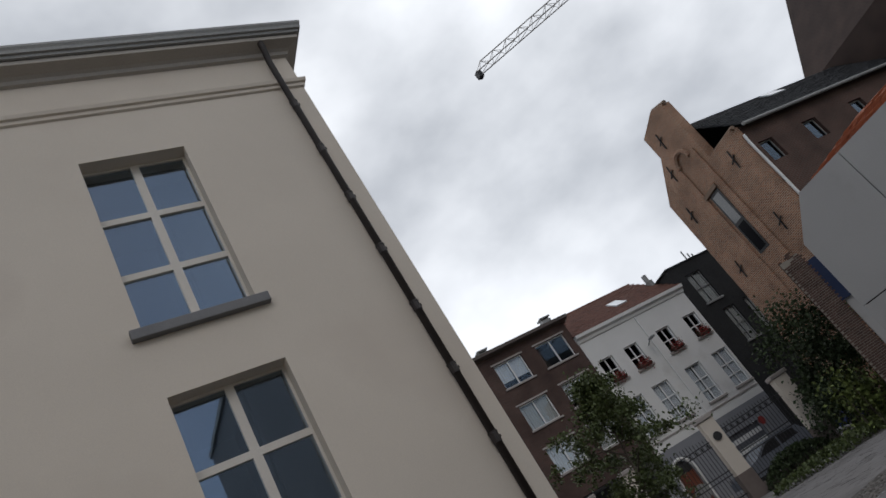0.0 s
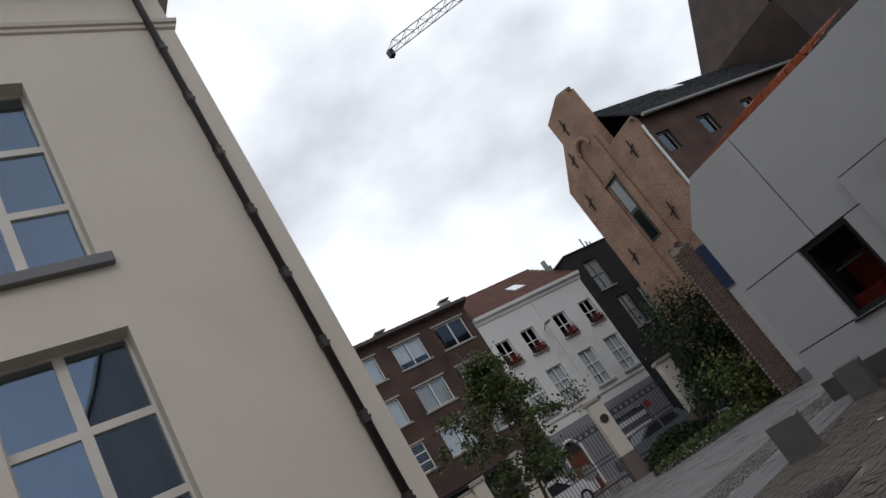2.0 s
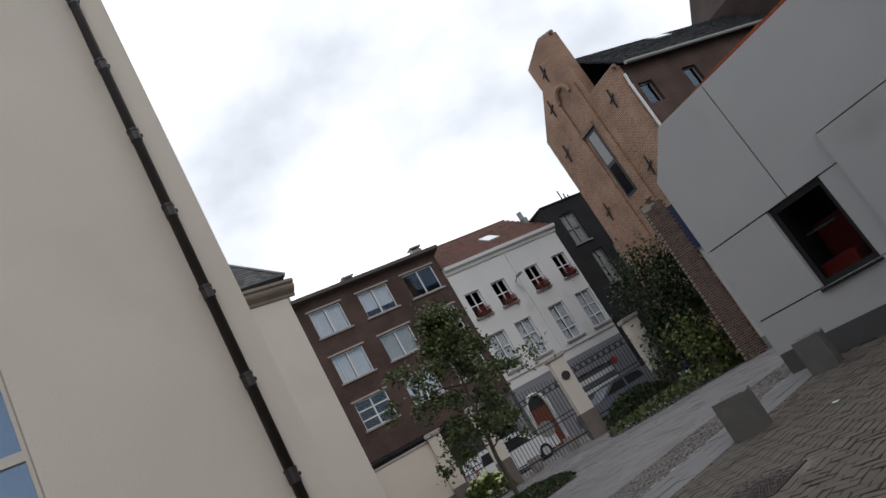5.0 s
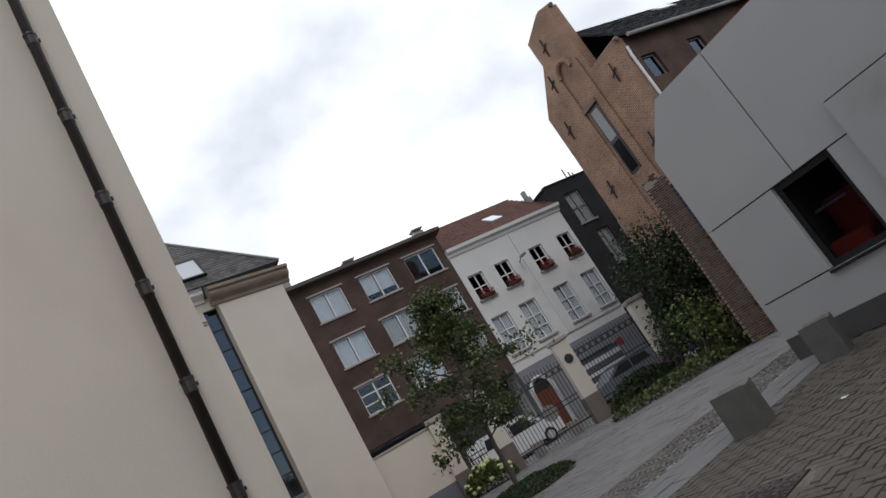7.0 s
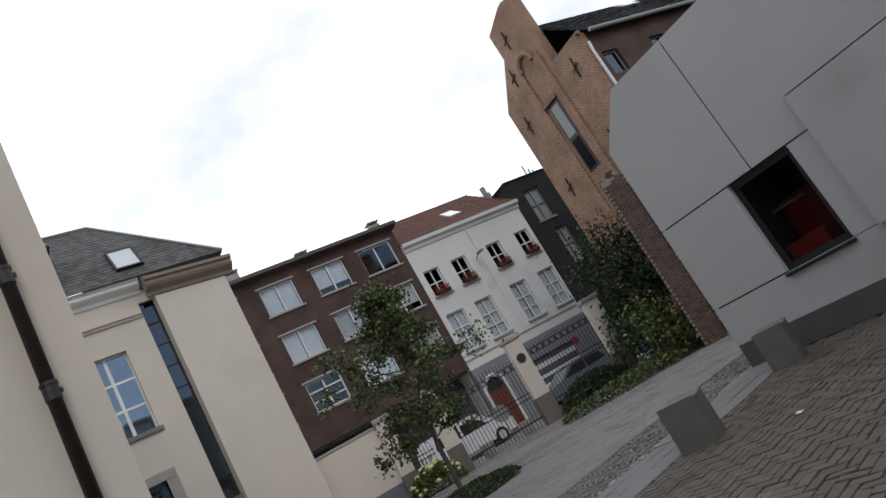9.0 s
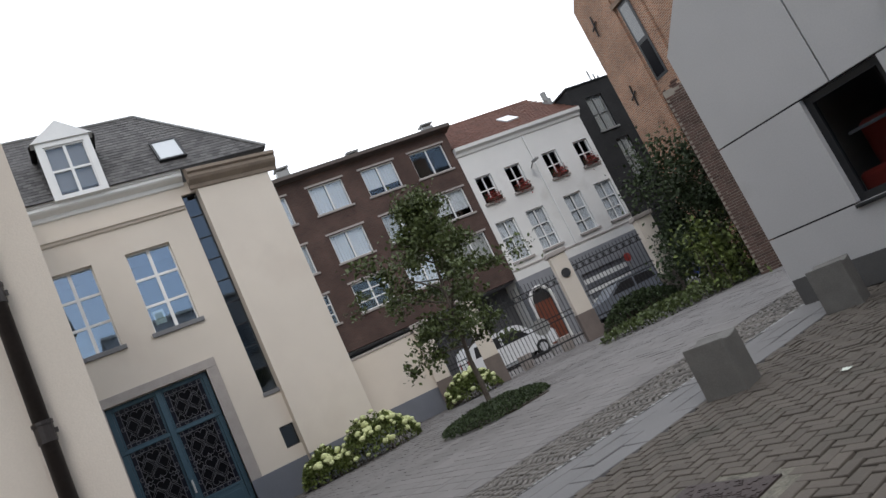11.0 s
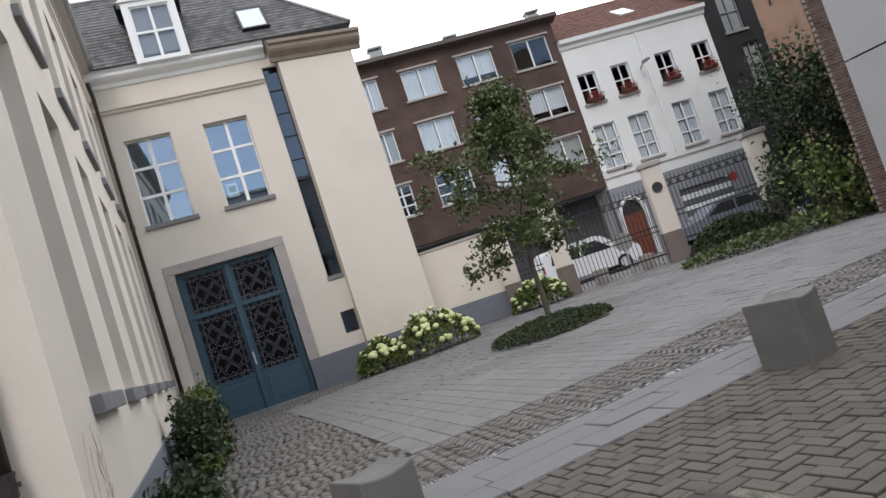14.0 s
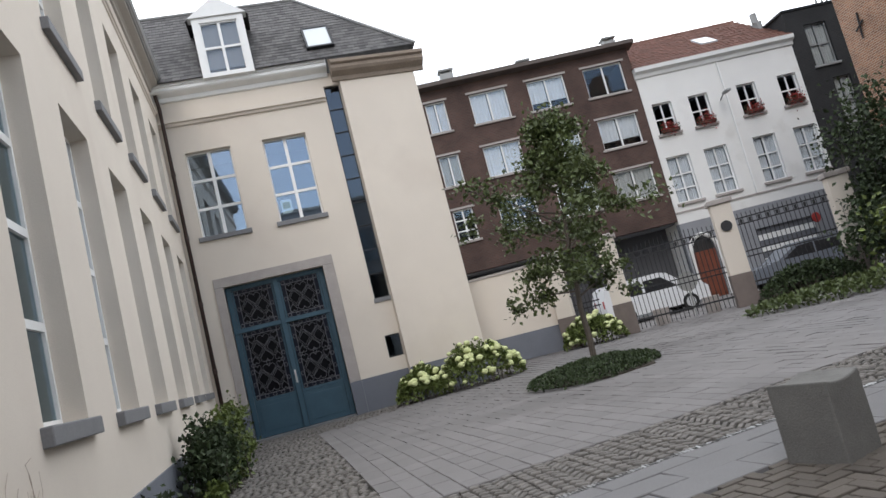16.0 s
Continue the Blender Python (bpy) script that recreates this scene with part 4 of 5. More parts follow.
part("lintel", box(bmesh.new(), (-3.4, -0.14, 10.5), (-2.35, 0, 10.68), FG, 0.01), STONECAP, gw)
for u, z in ((-3.09, 13.9), (-3.95, 12.6), (-4.75, 10.7), (-4.65, 7.5), (-0.78, 10.6), (-1.2, 7.6)):
    bm = bmesh.new()
    tube(bm, [FG @ Vector((u - 0.04, -0.04, z - 0.42)), FG @ Vector((u + 0.04, -0.04, z + 0.42))], 0.03, 6)
    tube(bm, [FG @ Vector((u - 0.2, -0.05, z - 0.1)), FG @ Vector((u + 0.2, -0.05, z + 0.1))], 0.03, 6)
    part("wall_anchor", bm, WROUGHT, gable)
s_win = [(0.72, 1.5, 9.5, 10.5), (3.3, 4.1, 9.6, 10.55), (6.2, 7.0, 9.6, 10.55)]
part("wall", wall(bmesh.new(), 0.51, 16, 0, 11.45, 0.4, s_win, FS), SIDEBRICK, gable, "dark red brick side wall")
for w in s_win:
    window(gable, FS, *w, 1, 1, 0.15, 0.05, ZINC, sill=None, glass=DARKGLASS)
bm = tube(bmesh.new(), [FS @ Vector((0.35, -0.1, 11.0)), FS @ Vector((0.3, -0.1, 10.6)), FS @ Vector((0.25, -0.1, 4))], 0.06, 8)
part("downpipe", bm, WHITE, gable, "pale downpipe")
bm = bmesh.new()
for tri in (((0.5, -0.25, 11.4), (16, -0.25, 11.4), (16, 2.75, 14.0), (0.5, 2.75, 14.0)), ((0.5, 5.75, 11.4), (16, 5.75, 11.4), (16, 2.75, 14.0), (0.5, 2.75, 14.0))):
    bm.faces.new([bm.verts.new(FS @ Vector(p)) for p in tri])
groof = part("roof", bm, DARKTILE, gable, "black glazed tile roof")
g3 = FS.to_3x3()
part("tile_covering", sheet_pieces(bmesh.new(), FS @ Vector((0.5, -0.3, 11.38)), g3 @ Vector((1, 0, 0)), g3 @ Vector((0, 3.0, 2.6)), 60, 14, 0.26, 0.28, 0.02), DARKTILE, groof, kind="stuff")
bm = tube(bmesh.new(), [FS @ Vector((0.5, -0.33, 11.36)), FS @ Vector((16, -0.33, 11.36))], 0.08, 8)
part("gutter", bm, ZINC, gable)
part("roof_light", box(bmesh.new(), (5.6, -0.35, 0.02), (6.5, 0.35, 0.1), FS @ Matrix.Translation((0, 2.1, 13.44)) @ pose(0, 0, 0, 40.9)), mat("white roof light", (0.66, 0.68, 0.70), 0.2, 0.03, 2, 20, 0), groof)
# the large dark building behind it
FBD = facade(32.0, 13.2, -8)
hall = thing("brick_hall", (42, 16, 0), "tall dark brown brick hall with a leaning gable edge", "building")
part("wall", prism(bmesh.new(), [(3.05, 0), (3.05, 14.25), (9.2, 22.5), (17, 30), (30, 30), (30, 0)], 0, 6, FBD), brick_mat("hall brick", (0.042, 0.022, 0.017), (0.034, 0.019, 0.016), (0.045, 0.033, 0.027), -8), hall)

part("coping", tube(bmesh.new(), [FBD @ Vector((3.05, 0.1, 14.25)), FBD @ Vector((9.2, 0.1, 22.5)), FBD @ Vector((17, 0.1, 30))], 0.12, 6), JOINT, hall, "dark metal edge of the gable")

# ---- pale concrete building ----
FC = facade(12.1, 8.25, -90)
concrete = thing("concrete_building", (14, 4, 0), "pale folded concrete building with an orange tiled roof edge", "building")
CW = (1.33, 2.34, 0.95, 2.34)


def panel(outline, v0=0.0, v1=0.3):
    return part("panel", prism(bmesh.new(), outline, v0, v1, FC), CONCRETE, concrete)


gp = 0.011

panel([(0, 0.36), (0, 0.96 - gp), (CW[0], 0.96 - gp), (CW[0], 0.95), (2.71, 0.95), (2.71, 0.36)])
panel([(0, 0.96 + gp), (0, 2.35 - gp), (CW[0], 2.35 - gp), (CW[0], 0.96 + gp)])
panel([(0, 2.35 + gp), (0, 3.85), (0.68, 4.58), (1.77 - gp, 4.58), (1.77 - gp, 2.35 + gp)])
panel([(1.77 + gp, 2.35 + gp), (1.77 + gp, 4.58), (4.1, 4.58), (2.71, 2.85), (2.71, 2.35 + gp)])
panel([(CW[1], 0.95 + gp), (CW[1], 2.35 - gp), (2.71, 2.35 - gp), (2.71, 0.95 + gp)])
panel([(2.714, 0.95), (2.714, 2.84 - gp), (16, 2.84 - gp), (16, 0.95)], -0.08, 0.22)
panel([(2.714, 2.84 + gp), (4.104, 4.58), (4.85, 4.58), (4.85, 2.84 + gp)], -0.06, 0.24)
panel([(4.853, 2.84 + gp), (4.853, 3.28), (6.3, 3.28), (6.3, 2.84 + gp)], -0.06, 0.24)
panel([(4.853, 4.14), (4.853, 4.58), (6.3, 4.58), (6.3, 4.14)], -0.06, 0.24)
panel([(6.303, 2.84 + gp), (6.303, 4.58), (16, 4.58), (16, 2.84 + gp)], -0.06, 0.24)
window(concrete, FC, 4.853, 6.3, 3.28, 4.14, 1, 1, 0.0, 0.09, BLACKFRAME, sill=None)
panel([(2.714, 0.36), (2.714, 0.94), (16, 0.94), (16, 0.36)])
part("plinth", box(bmesh.new(), (0.02, -0.012, 0), (16, 0.3, 0.355), FC), mat("dark base render", (0.088, 0.086, 0.084), 0.85, 0.1, 2.0, 60, 0.12), concrete)
for outl in ([(0.05, 0.37), (0.05, 3.8), (0.7, 4.5), (1.25, 4.5), (1.25, 0.37)], [(1.25, 2.345), (1.25, 4.5), (3.9, 4.5), (2.65, 2.8), (2.65, 2.345)], [(1.25, 0.37), (1.25, 0.945), (2.65, 0.945), (2.65, 0.37)], [(2.345, 0.945), (2.345, 2.345), (2.65, 2.345), (2.65, 0.945)]):
    part("joint_backing", prism(bmesh.new(), outl, 0.05, 0.07, FC), JOINT, concrete)
w = window(concrete, FC, *CW, 1, 1, 0.08, 0.09, BLACKFRAME, sill=BLACKFRAME, sill_out=0.05, sill_h=0.05, sill_over=0.02, room=False, glass=glass_mat("clear dark pane", (0.8, 0.8, 0.8), 1.12))
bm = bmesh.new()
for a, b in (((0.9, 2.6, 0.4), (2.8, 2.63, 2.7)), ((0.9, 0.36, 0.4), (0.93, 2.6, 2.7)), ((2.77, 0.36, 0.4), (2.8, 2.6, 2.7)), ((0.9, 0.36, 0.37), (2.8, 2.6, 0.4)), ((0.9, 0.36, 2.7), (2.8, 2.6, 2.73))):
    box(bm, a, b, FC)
part("room", bm, ROOM_HALFLIT, w)
bm = bmesh.new()
box(bm, (1.22, 0.45, 0.75), (1.87, 1.1, 1.25), FC, 0.06)
box(bm, (1.22, 0.95, 1.1), (1.87, 1.2, 1.85), FC, 0.08)
arm = part("armchair", bm, REDSOFA)
tagged(arm, "red upholstered armchair behind the black framed window", "armchair")
part("pedestal", box(bmesh.new(), (1.34, 0.6, 0.402), (1.74, 1.0, 0.75), FC, 0.02), ROOM_SHADE, arm)
part("mullion", box(bmesh.new(), (1.42, 0.4, 1.72), (1.95, 0.43, 1.76), FC), GRILLE, w)
roof_c = bmesh.new()
roof_c.faces.new([roof_c.verts.new(FC @ Vector(p)) for p in ((0.7, 0.05, 4.56), (3.4, 0.05, 4.56), (3.4, 3.4, 5.73), (0.7, 3.4, 5.73))])
rc = part("roof", roof_c, ORANGETILE, concrete, "orange clay tile roof")
c3 = FC.to_3x3()
part("tile_covering", sheet_pieces(bmesh.new(), FC @ Vector((0.7, 0.10, 4.575)), c3 @ Vector((1, 0, 0)), c3 @ Vector((0, 1.0, 0.345)), 13, 13, 0.21, 0.26, 0.014), ORANGETILE, rc, kind="stuff")
part("core", box(bmesh.new(), (0.02, 3.0, 0), (16, 3.4, 4.5), FC), CONCRETE, concrete)
part("core", box(bmesh.new(), (0.0, 0.31, 0), (0.25, 3.0, 3.8), FC), CONCRETE, concrete)

# ---- buildings that close the court behind the camera ----
FO = facade(16.0, -8, 180)
opposite = thing("office_building", (11, -9, 0), "grey rendered office building with tall dark windows", "building")
o_win = [(0.8 + 2.2 * k, 2.2 + 2.2 * k, 1.0 + 3.4 * j, 3.4 + 3.4 * j) for k in range(4) for j in range(3)]
part("wall", wall(bmesh.new(), 0, 10.2, 0, 12.4, 0.4, o_win, FO), GREYBASE, opposite)
part("wall", box(bmesh.new(), (9.8, 0.41, 0), (10.2, 8, 12.4), FO), GREYBASE, opposite)
part("roof", box(bmesh.new(), (-0.1, -0.2, 12.4), (10.3, 8, 12.6), FO), ZINC, opposite)
for w in o_win:
    window(opposite, FO, *w, 2, 2, 0.15, 0.06, BLACKFRAME, sill=BLUESTONE, glass=DARKGLASS)
# Unseen walls, added to close the court and cut light on the facade.
closing = tagged(part("wall_south", box(bmesh.new(), (-9, -8.3, 0), (5.8, -8, 3.2)), STUCCO), "added unseen cream wall that closes off the court", "wall", kind="structure")
closing = tagged(part("wall_west", box(bmesh.new(), (-9.4, -8, 0), (-9, 6.9, 8.5)), STUCCO), "added unseen cream wall that closes off the court", "wall", kind="structure")

# ---- old brick pier and the far wall beside it ----
FP = facade(18.46, 13.94, -52)
pier_wall = thing("garden_wall", (19, 14, 0), "old red brick garden wall end with ragged top", "wall", kind="structure")
pier_wall.name = "wall_garden"
part("core", box(bmesh.new(), (0.002, 0.002, 0), (0.60, 6, 5.2), FP), MORTAR, pier_wall)
far = thing("rendered_wall", (20, 12, 0), "pale rendered wall with a grey plinth", "wall", kind="structure")
far.name = "wall_rendered"
part("wall", box(bmesh.new(), (0.7, 0.6, 0.35), (6, 0.9, 4.4), FP), CONCRETE, far)
part("plinth", box(bmesh.new(), (0.7, 0.58, 0), (6, 0.9, 0.346), FP), BLUESTONE, far)
bs = part("panel", box(bmesh.new(), (0.62, 0.5, 3.4), (1.3, 0.56, 4.9), FP), BLUESHEET)
bs.name = "blue_panel"
tagged(bs, "dark blue sheet panel fixed to the pale wall", "panel")
part("bracket", box(bmesh.new(), (0.9, 0.56, 3.4), (1.4, 0.6, 4.3), FP), ZINC, bs)

# ---- fence with gate posts ----
FF = facade(15.6, 22.45, -28)
BASE = mat("brown grey post base", (0.165, 0.135, 0.12), 0.85, 0.12, 4, 60, 0.15)
fence = thing("fence", (17, 22, 0), "dark wrought iron fence and gate between cream posts", "fence")


def gate_post(u0, u1, h):
    p = part("post", box(bmesh.new(), (u0, -0.28, 0.95), (u1, 0.28, h - 0.16), FF, 0.01), STUCCO, fence)
    part("base", box(bmesh.new(), (u0 - 0.02, -0.3, 0), (u1 + 0.02, 0.3, 0.948), FF, 0.01), BASE, p)
    part("cap", box(bmesh.new(), (u0 - 0.07, -0.35, h - 0.155), (u1 + 0.07, 0.35, h), FF, 0.03), STONE, p)
    return p


def bars(u0, u1, z0, z1, n, rail=(0.25, 1.0), arch=0.0, thick=0.012):
    holder = part("rail", box(bmesh.new(), (u0, -0.02, z0 + rail[0]), (u1, 0.02, z0 + rail[0] + 0.05), FF), WROUGHT, fence)
    for z in (rail[1] + z0, rail[1] + z0 + 0.16, z1 - 0.34, z1 - 0.16):
        part("rail", box(bmesh.new(), (u0, -0.02, z), (u1, 0.02, z + 0.035), FF), WROUGHT, holder)
    for k in range(n // 2):
        u = u0 + (k + 0.5) * (u1 - u0) / (n // 2)
        for z in (z1 - 0.3,):
            part("rosette", box(bmesh.new(), (u - 0.035, -0.012, z), (u + 0.035, 0.012, z + 0.125), FF, 0.005), WROUGHT, holder)
    for k in range(n):
        u = u0 + (k + 0.5) * (u1 - u0) / n
        part("bar", tube(bmesh.new(), [FF @ Vector((u, 0, z0)), FF @ Vector((u, 0, z1 + arch * math.sin(math.pi * (k + 0.5) / n)))], thick, 5), WROUGHT, holder)
    return holder


gate_post(-0.55, 0.0, 3.1)
p2 = gate_post(2.88, 3.45, 3.2)
gate_post(6.05, 6.6, 3.1)
gate_post(-2.25, -1.75, 3.0)
bm = tube(bmesh.new(), [FF @ Vector((3.17, -0.29, 2.38)), FF @ Vector((3.17, -0.33, 2.38))], 0.16, 16)
part("medallion", bm, WROUGHT, p2, "round dark medallion")
bars(0.03, 2.85, 0.06, 2.5, 22, arch=0.15)
bars(3.5, 6.0, 0.35, 2.65, 20)
bars(-1.72, -0.9, 0.06, 2.55, 7)
part("low_wall", box(bmesh.new(), (3.46, -0.15, 0), (6.04, 0.15, 0.35), FF), BASE, fence)
FL = facade(10.4, 24.6, -20)
garden = thing("boundary_wall", (12, 24, 0), "cream rendered boundary wall with a grey plinth", "wall", kind="structure")
garden.name = "wall_boundary"
part("wall", box(bmesh.new(), (0, 0, 0.8), (3.7, 0.25, 2.75), FL), STUCCO, garden)
part("coping", box(bmesh.new(), (0, -0.04, 2.752), (3.72, 0.29, 2.83), FL, 0.01), STONE, garden)
part("plinth", box(bmesh.new(), (0, -0.02, 0), (3.7, 0.25, 0.796), FL), PLINTH, garden)

# round sign seen from behind, and two stone tubs by the gate
sign = tagged(part("road_sign", tube(bmesh.new(), [FF @ Vector((1.75, 0.9, 0)), FF @ Vector((1.75, 0.9, 1.4))], 0.03, 8), ZINC), "round grey road sign seen from behind on a post", "sign")
part("disc", tube(bmesh.new(), [FF @ Vector((1.75, 0.86, 1.1)), FF @ Vector((1.75, 0.82, 1.1))], 0.30, 24), ZINC, sign)
for u in (0.75, 2.25):
    tb = tube(bmesh.new(), [FF @ Vector((u, 0.6, 0.0)), FF @ Vector((u, 0.6, 0.5))], 0.2, 14, 0.26)
    tagged(part("stone_tub", tb, STONE), "plain pale stone tub beside the iron gate", "planter", "tubs by the gate")

# no-parking sign on a post before the garage
park = tagged(part("road_sign", tube(bmesh.new(), [(28.01, 28.6, -0.02), (28.01, 28.6, 2.55)], 0.03, 8), ZINC), "small round red sign on a grey post by the garage", "sign")
part("disc", tube(bmesh.new(), [(28.01, 28.565, 2.3), (28.01, 28.54, 2.3)], 0.22, 20), RED, park, "red sign disc")

# ---- concrete blocks ----
def block(x, y, side, h, turn):
    bm = box(bmesh.new(), (-side / 2, -side / 2, -0.035), (side / 2, side / 2, h), None, 0.012)
    # the top is hollowed across like a shallow saddle
    for k in range(1, 10):
        bmesh.ops.bisect_plane(bm, geom=bm.verts[:] + bm.edges[:] + bm.faces[:], plane_co=(side * (k / 10 - 0.5), 0, 0), plane_no=(1, 0, 0))
    for v in bm.verts:
        if v.co.z > h - 0.03:
            v.co.z -= 0.03 * (1 - (2 * v.co.x / side) ** 2)
    bmesh.ops.transform(bm, matrix=pose(x, y, 0, 0, 0, turn), verts=bm.verts[:])
    return tagged(part("concrete_block", bm, BLOCKMAT), "grey cast concrete seat block standing on the pavers", "bollard", "row of concrete blocks")


block(8.81, 6.735, 0.40, 0.50, 21)
block(5.49, 6.40, 0.36, 0.50, 21)
block(11.25, 7.06, 0.40, 0.52, 21)


# ---- tree ----
def make_tree():
    rnd = random.Random(5)
    base = Vector((11.45, 16.45, 0))
    t = thing("street_tree", base, "young leafy tree with a slim grey trunk in a planted bed", "tree")
    trunk_line = [base + Vector(p) for p in ((0, 0, -0.02), (0.03, 0, 0.6), (0.02, 0.02, 1.2), (0.10, 0.0, 1.9), (0.18, 0.03, 2.8), (0.30, 0.0, 3.8), (0.42, 0.02, 4.8), (0.5, 0, 5.3))]
    trunk = part("trunk", tube(bmesh.new(), trunk_line, 0.075, 10, 0.012), BARK, t)
    spots, limbs = [], []
    for k in range(31):
        z = 1.4 + 3.85 * (k / 31) ** 0.95
        f = min(1, max(0.0, (z - 1.2) / 4.1))
        reach = (2.05 if f < 0.42 else max(0.3, 2.05 - (f - 0.42) * 3.6)) * rnd.uniform(0.35, 1.15)
        if z < 1.9:
            reach *= 0.85
        a = k * 2.4 + rnd.uniform(-0.4, 0.4)
        i = min(range(len(trunk_line)), key=lambda q: abs(trunk_line[q].z - z))
        s = Vector((trunk_line[i].x, trunk_line[i].y, z))
        e = s + Vector((math.cos(a) * reach, math.sin(a) * reach, reach * (rnd.uniform(-0.12, 0.25) if z < 2.3 else rnd.uniform(0.1, 0.5))))
        mid = (s + e) / 2 + Vector((0, 0, rnd.uniform(0.02, 0.18)))
        limbs.append((s, mid, e))
        for c in range(6):
            f2 = rnd.uniform(0.4, 1.06)
            q = s.lerp(mid, f2 * 2) if f2 < 0.5 else mid.lerp(e, f2 * 2 - 1)
            q = q + Vector((rnd.gauss(0, 0.14), rnd.gauss(0, 0.14), rnd.gauss(0, 0.12)))
            r = rnd.uniform(0.07, 0.18)
            spots += [q + Vector((rnd.gauss(0, r), rnd.gauss(0, r), rnd.gauss(0, r * 0.8))) for _ in range(62)]
    for s, mid, e in limbs:
        part("limb", tube(bmesh.new(), [s, mid, e], 0.024, 6, 0.005), BARK, trunk)
    part("crown", leaves(bmesh.new(), spots, 0.108, rnd), LEAF, t, kind="stuff")
    return t


make_tree()


def hedge(name, spots_of, n, size, material, label, category, seed, extra=None, low=0.0):
    """A bush of loose leaves over short stems."""
    rnd = random.Random(seed)
    spots = [Vector(spots_of(rnd)) + Vector((0, 0, low)) for _ in range(n)]
    lo = Vector((sum(s[0] for s in spots) / n, sum(s[1] for s in spots) / n, 0))
    t = thing(name, lo, label, category)
    part("leaves", leaves(bmesh.new(), spots, size, rnd), material, t, kind="stuff")
    bm = bmesh.new()
    for s in spots[:: max(1, n // 40)]:
        g = Vector((s[0] + rnd.uniform(-0.1, 0.1), s[1] + rnd.uniform(-0.1, 0.1), low - 0.02))
        tube(bm, [g, g.lerp(Vector(s), 0.6) + Vector((rnd.uniform(-0.05, 0.05), 0, 0)), Vector(s)], 0.012, 4, 0.004)
    part("twig_mass", bm, BARK, t, kind="stuff")
    if extra:
        extra(t, rnd)
    return t


def mound(cx, cy, rx, ry, h, turn=0.0, shell=0.55):
    c, s = math.cos(radians(turn)), math.sin(radians(turn))

    def spot(r):
        a, q = r.uniform(0, 6.283), math.sqrt(r.uniform(0, 1))
        k = r.uniform(shell, 1.0) ** 0.6
        zz = h * math.sqrt(max(0, 1 - q * q)) * k * (0.85 + 0.3 * noise.noise(Vector((cx + q * math.cos(a) * 3, cy + q * math.sin(a) * 3, 0))))
        x, y = rx * q * math.cos(a), ry * q * math.sin(a)
        return (cx + c * x - s * y, cy + s * x + c * y, max(0.02, zz))
    return spot


def lobes(cx, cy, r, h, n, seed):
    """An uneven shrub of several loose clumps, with gaps between them."""
    q = random.Random(seed)
    clumps = []
    for k in range(n):
        z = h * (0.12 + 0.8 * (k + q.random()) / n)
        w = r * (1.0 - 0.55 * abs(z / h - 0.4))
        clumps.append((cx + q.uniform(-w, w), cy + q.uniform(-w, w), z, q.uniform(0.28, 0.6)))

    def spot(g):
        x, y, z, s = g.choice(clumps)
        return (x + g.gauss(0, s * 0.75), y + g.gauss(0, s * 0.75), max(0.05, z + g.gauss(0, s * 0.7)))
    return spot


def lobes_along(x0, y0, x1, y1, r, h, n, seed):
    """A loose strip of clumps along a line, taller in the middle."""
    q = random.Random(seed)
    clumps = []
    for k in range(n):
        f = (k + q.random()) / n
        up = h * (0.45 + 0.55 * math.sin(math.pi * f) ** 0.7)
        clumps.append((x0 + (x1 - x0) * f + q.uniform(-r, r) * 0.7, y0 + (y1 - y0) * f, up * q.uniform(0.3, 0.85), r * q.uniform(0.5, 0.9)))

    def spot(g):
        x, y, z, s = g.choice(clumps)
        return (max(3.72, x + g.gauss(0, s * 0.7)), y + g.gauss(0, s), max(0.03, z + g.gauss(0, s * 0.75)))
    return spot


def hydrangea(cx, cy, rx, ry, h, turn, blooms, seed, low=0.0):
    def flowers(t, rnd):
        sp = mound(cx, cy, rx, ry, h, turn, 0.97)
        for _ in range(blooms):
            x, y, z = sp(rnd)
            if z < 0.15:
                z = rnd.uniform(0.15, h * 0.6)
            bm = bmesh.new()
            bmesh.ops.create_icosphere(bm, subdivisions=2, radius=rnd.uniform(0.05, 0.105))
            for v in bm.verts:
                v.co *= 1 + 0.3 * noise.noise(v.co * 40)
                v.co.z *= 0.8
                v.co += Vector((x, y, z + 0.03 + low))
            part("bloom", bm, BLOOM, t)
    return hedge("hydrangea_bush", mound(cx, cy, rx, ry, h, turn), 2600, 0.11, LIME, "hydrangea bush with pale greenish white blooms", "bush", seed, flowers, low)


hydrangea(8.6, 21.15, 0.72, 0.5, 0.92, -8, 44, 11, -0.13)
hydrangea(10.1, 20.8, 1.2, 0.6, 1.15, -8, 100, 12, -0.10)
hydrangea(14.1, 22.3, 0.95, 0.5, 0.95, -25, 60, 13)

# planted beds
bed_tree = tagged(part("planting_bed", prism(bmesh.new(), [(9.75, 14.9), (9.9, 14.2), (10.6, 13.75), (11.45, 13.9), (11.95, 15.0), (12.0, 16.3), (11.5, 16.75), (10.7, 16.4)], -0.05, 0.012, Matrix(((1, 0, 0, 0), (0, 0, 1, 0), (0, 1, 0, 0), (0, 0, 0, 1)))), SOIL), "earth bed round the young tree", "bed", kind="structure")
hedge("ground_cover", mound(10.85, 15.15, 1.62, 1.2, 0.25, 50), 7400, 0.06, IVY, "low dark ground cover round the tree", "ground cover", 21)
hedge("clipped_hedge", mound(19.5, 19.55, 1.4, 0.6, 0.98, -28), 2600, 0.11, IVY, "dark green hedge in front of the iron fence", "hedge", 22)
hedge("ground_cover", mound(18.2, 15.9, 2.9, 1.0, 0.42, -28), 3200, 0.12, LEAF, "low green planting along the brick wall", "ground cover", 23)
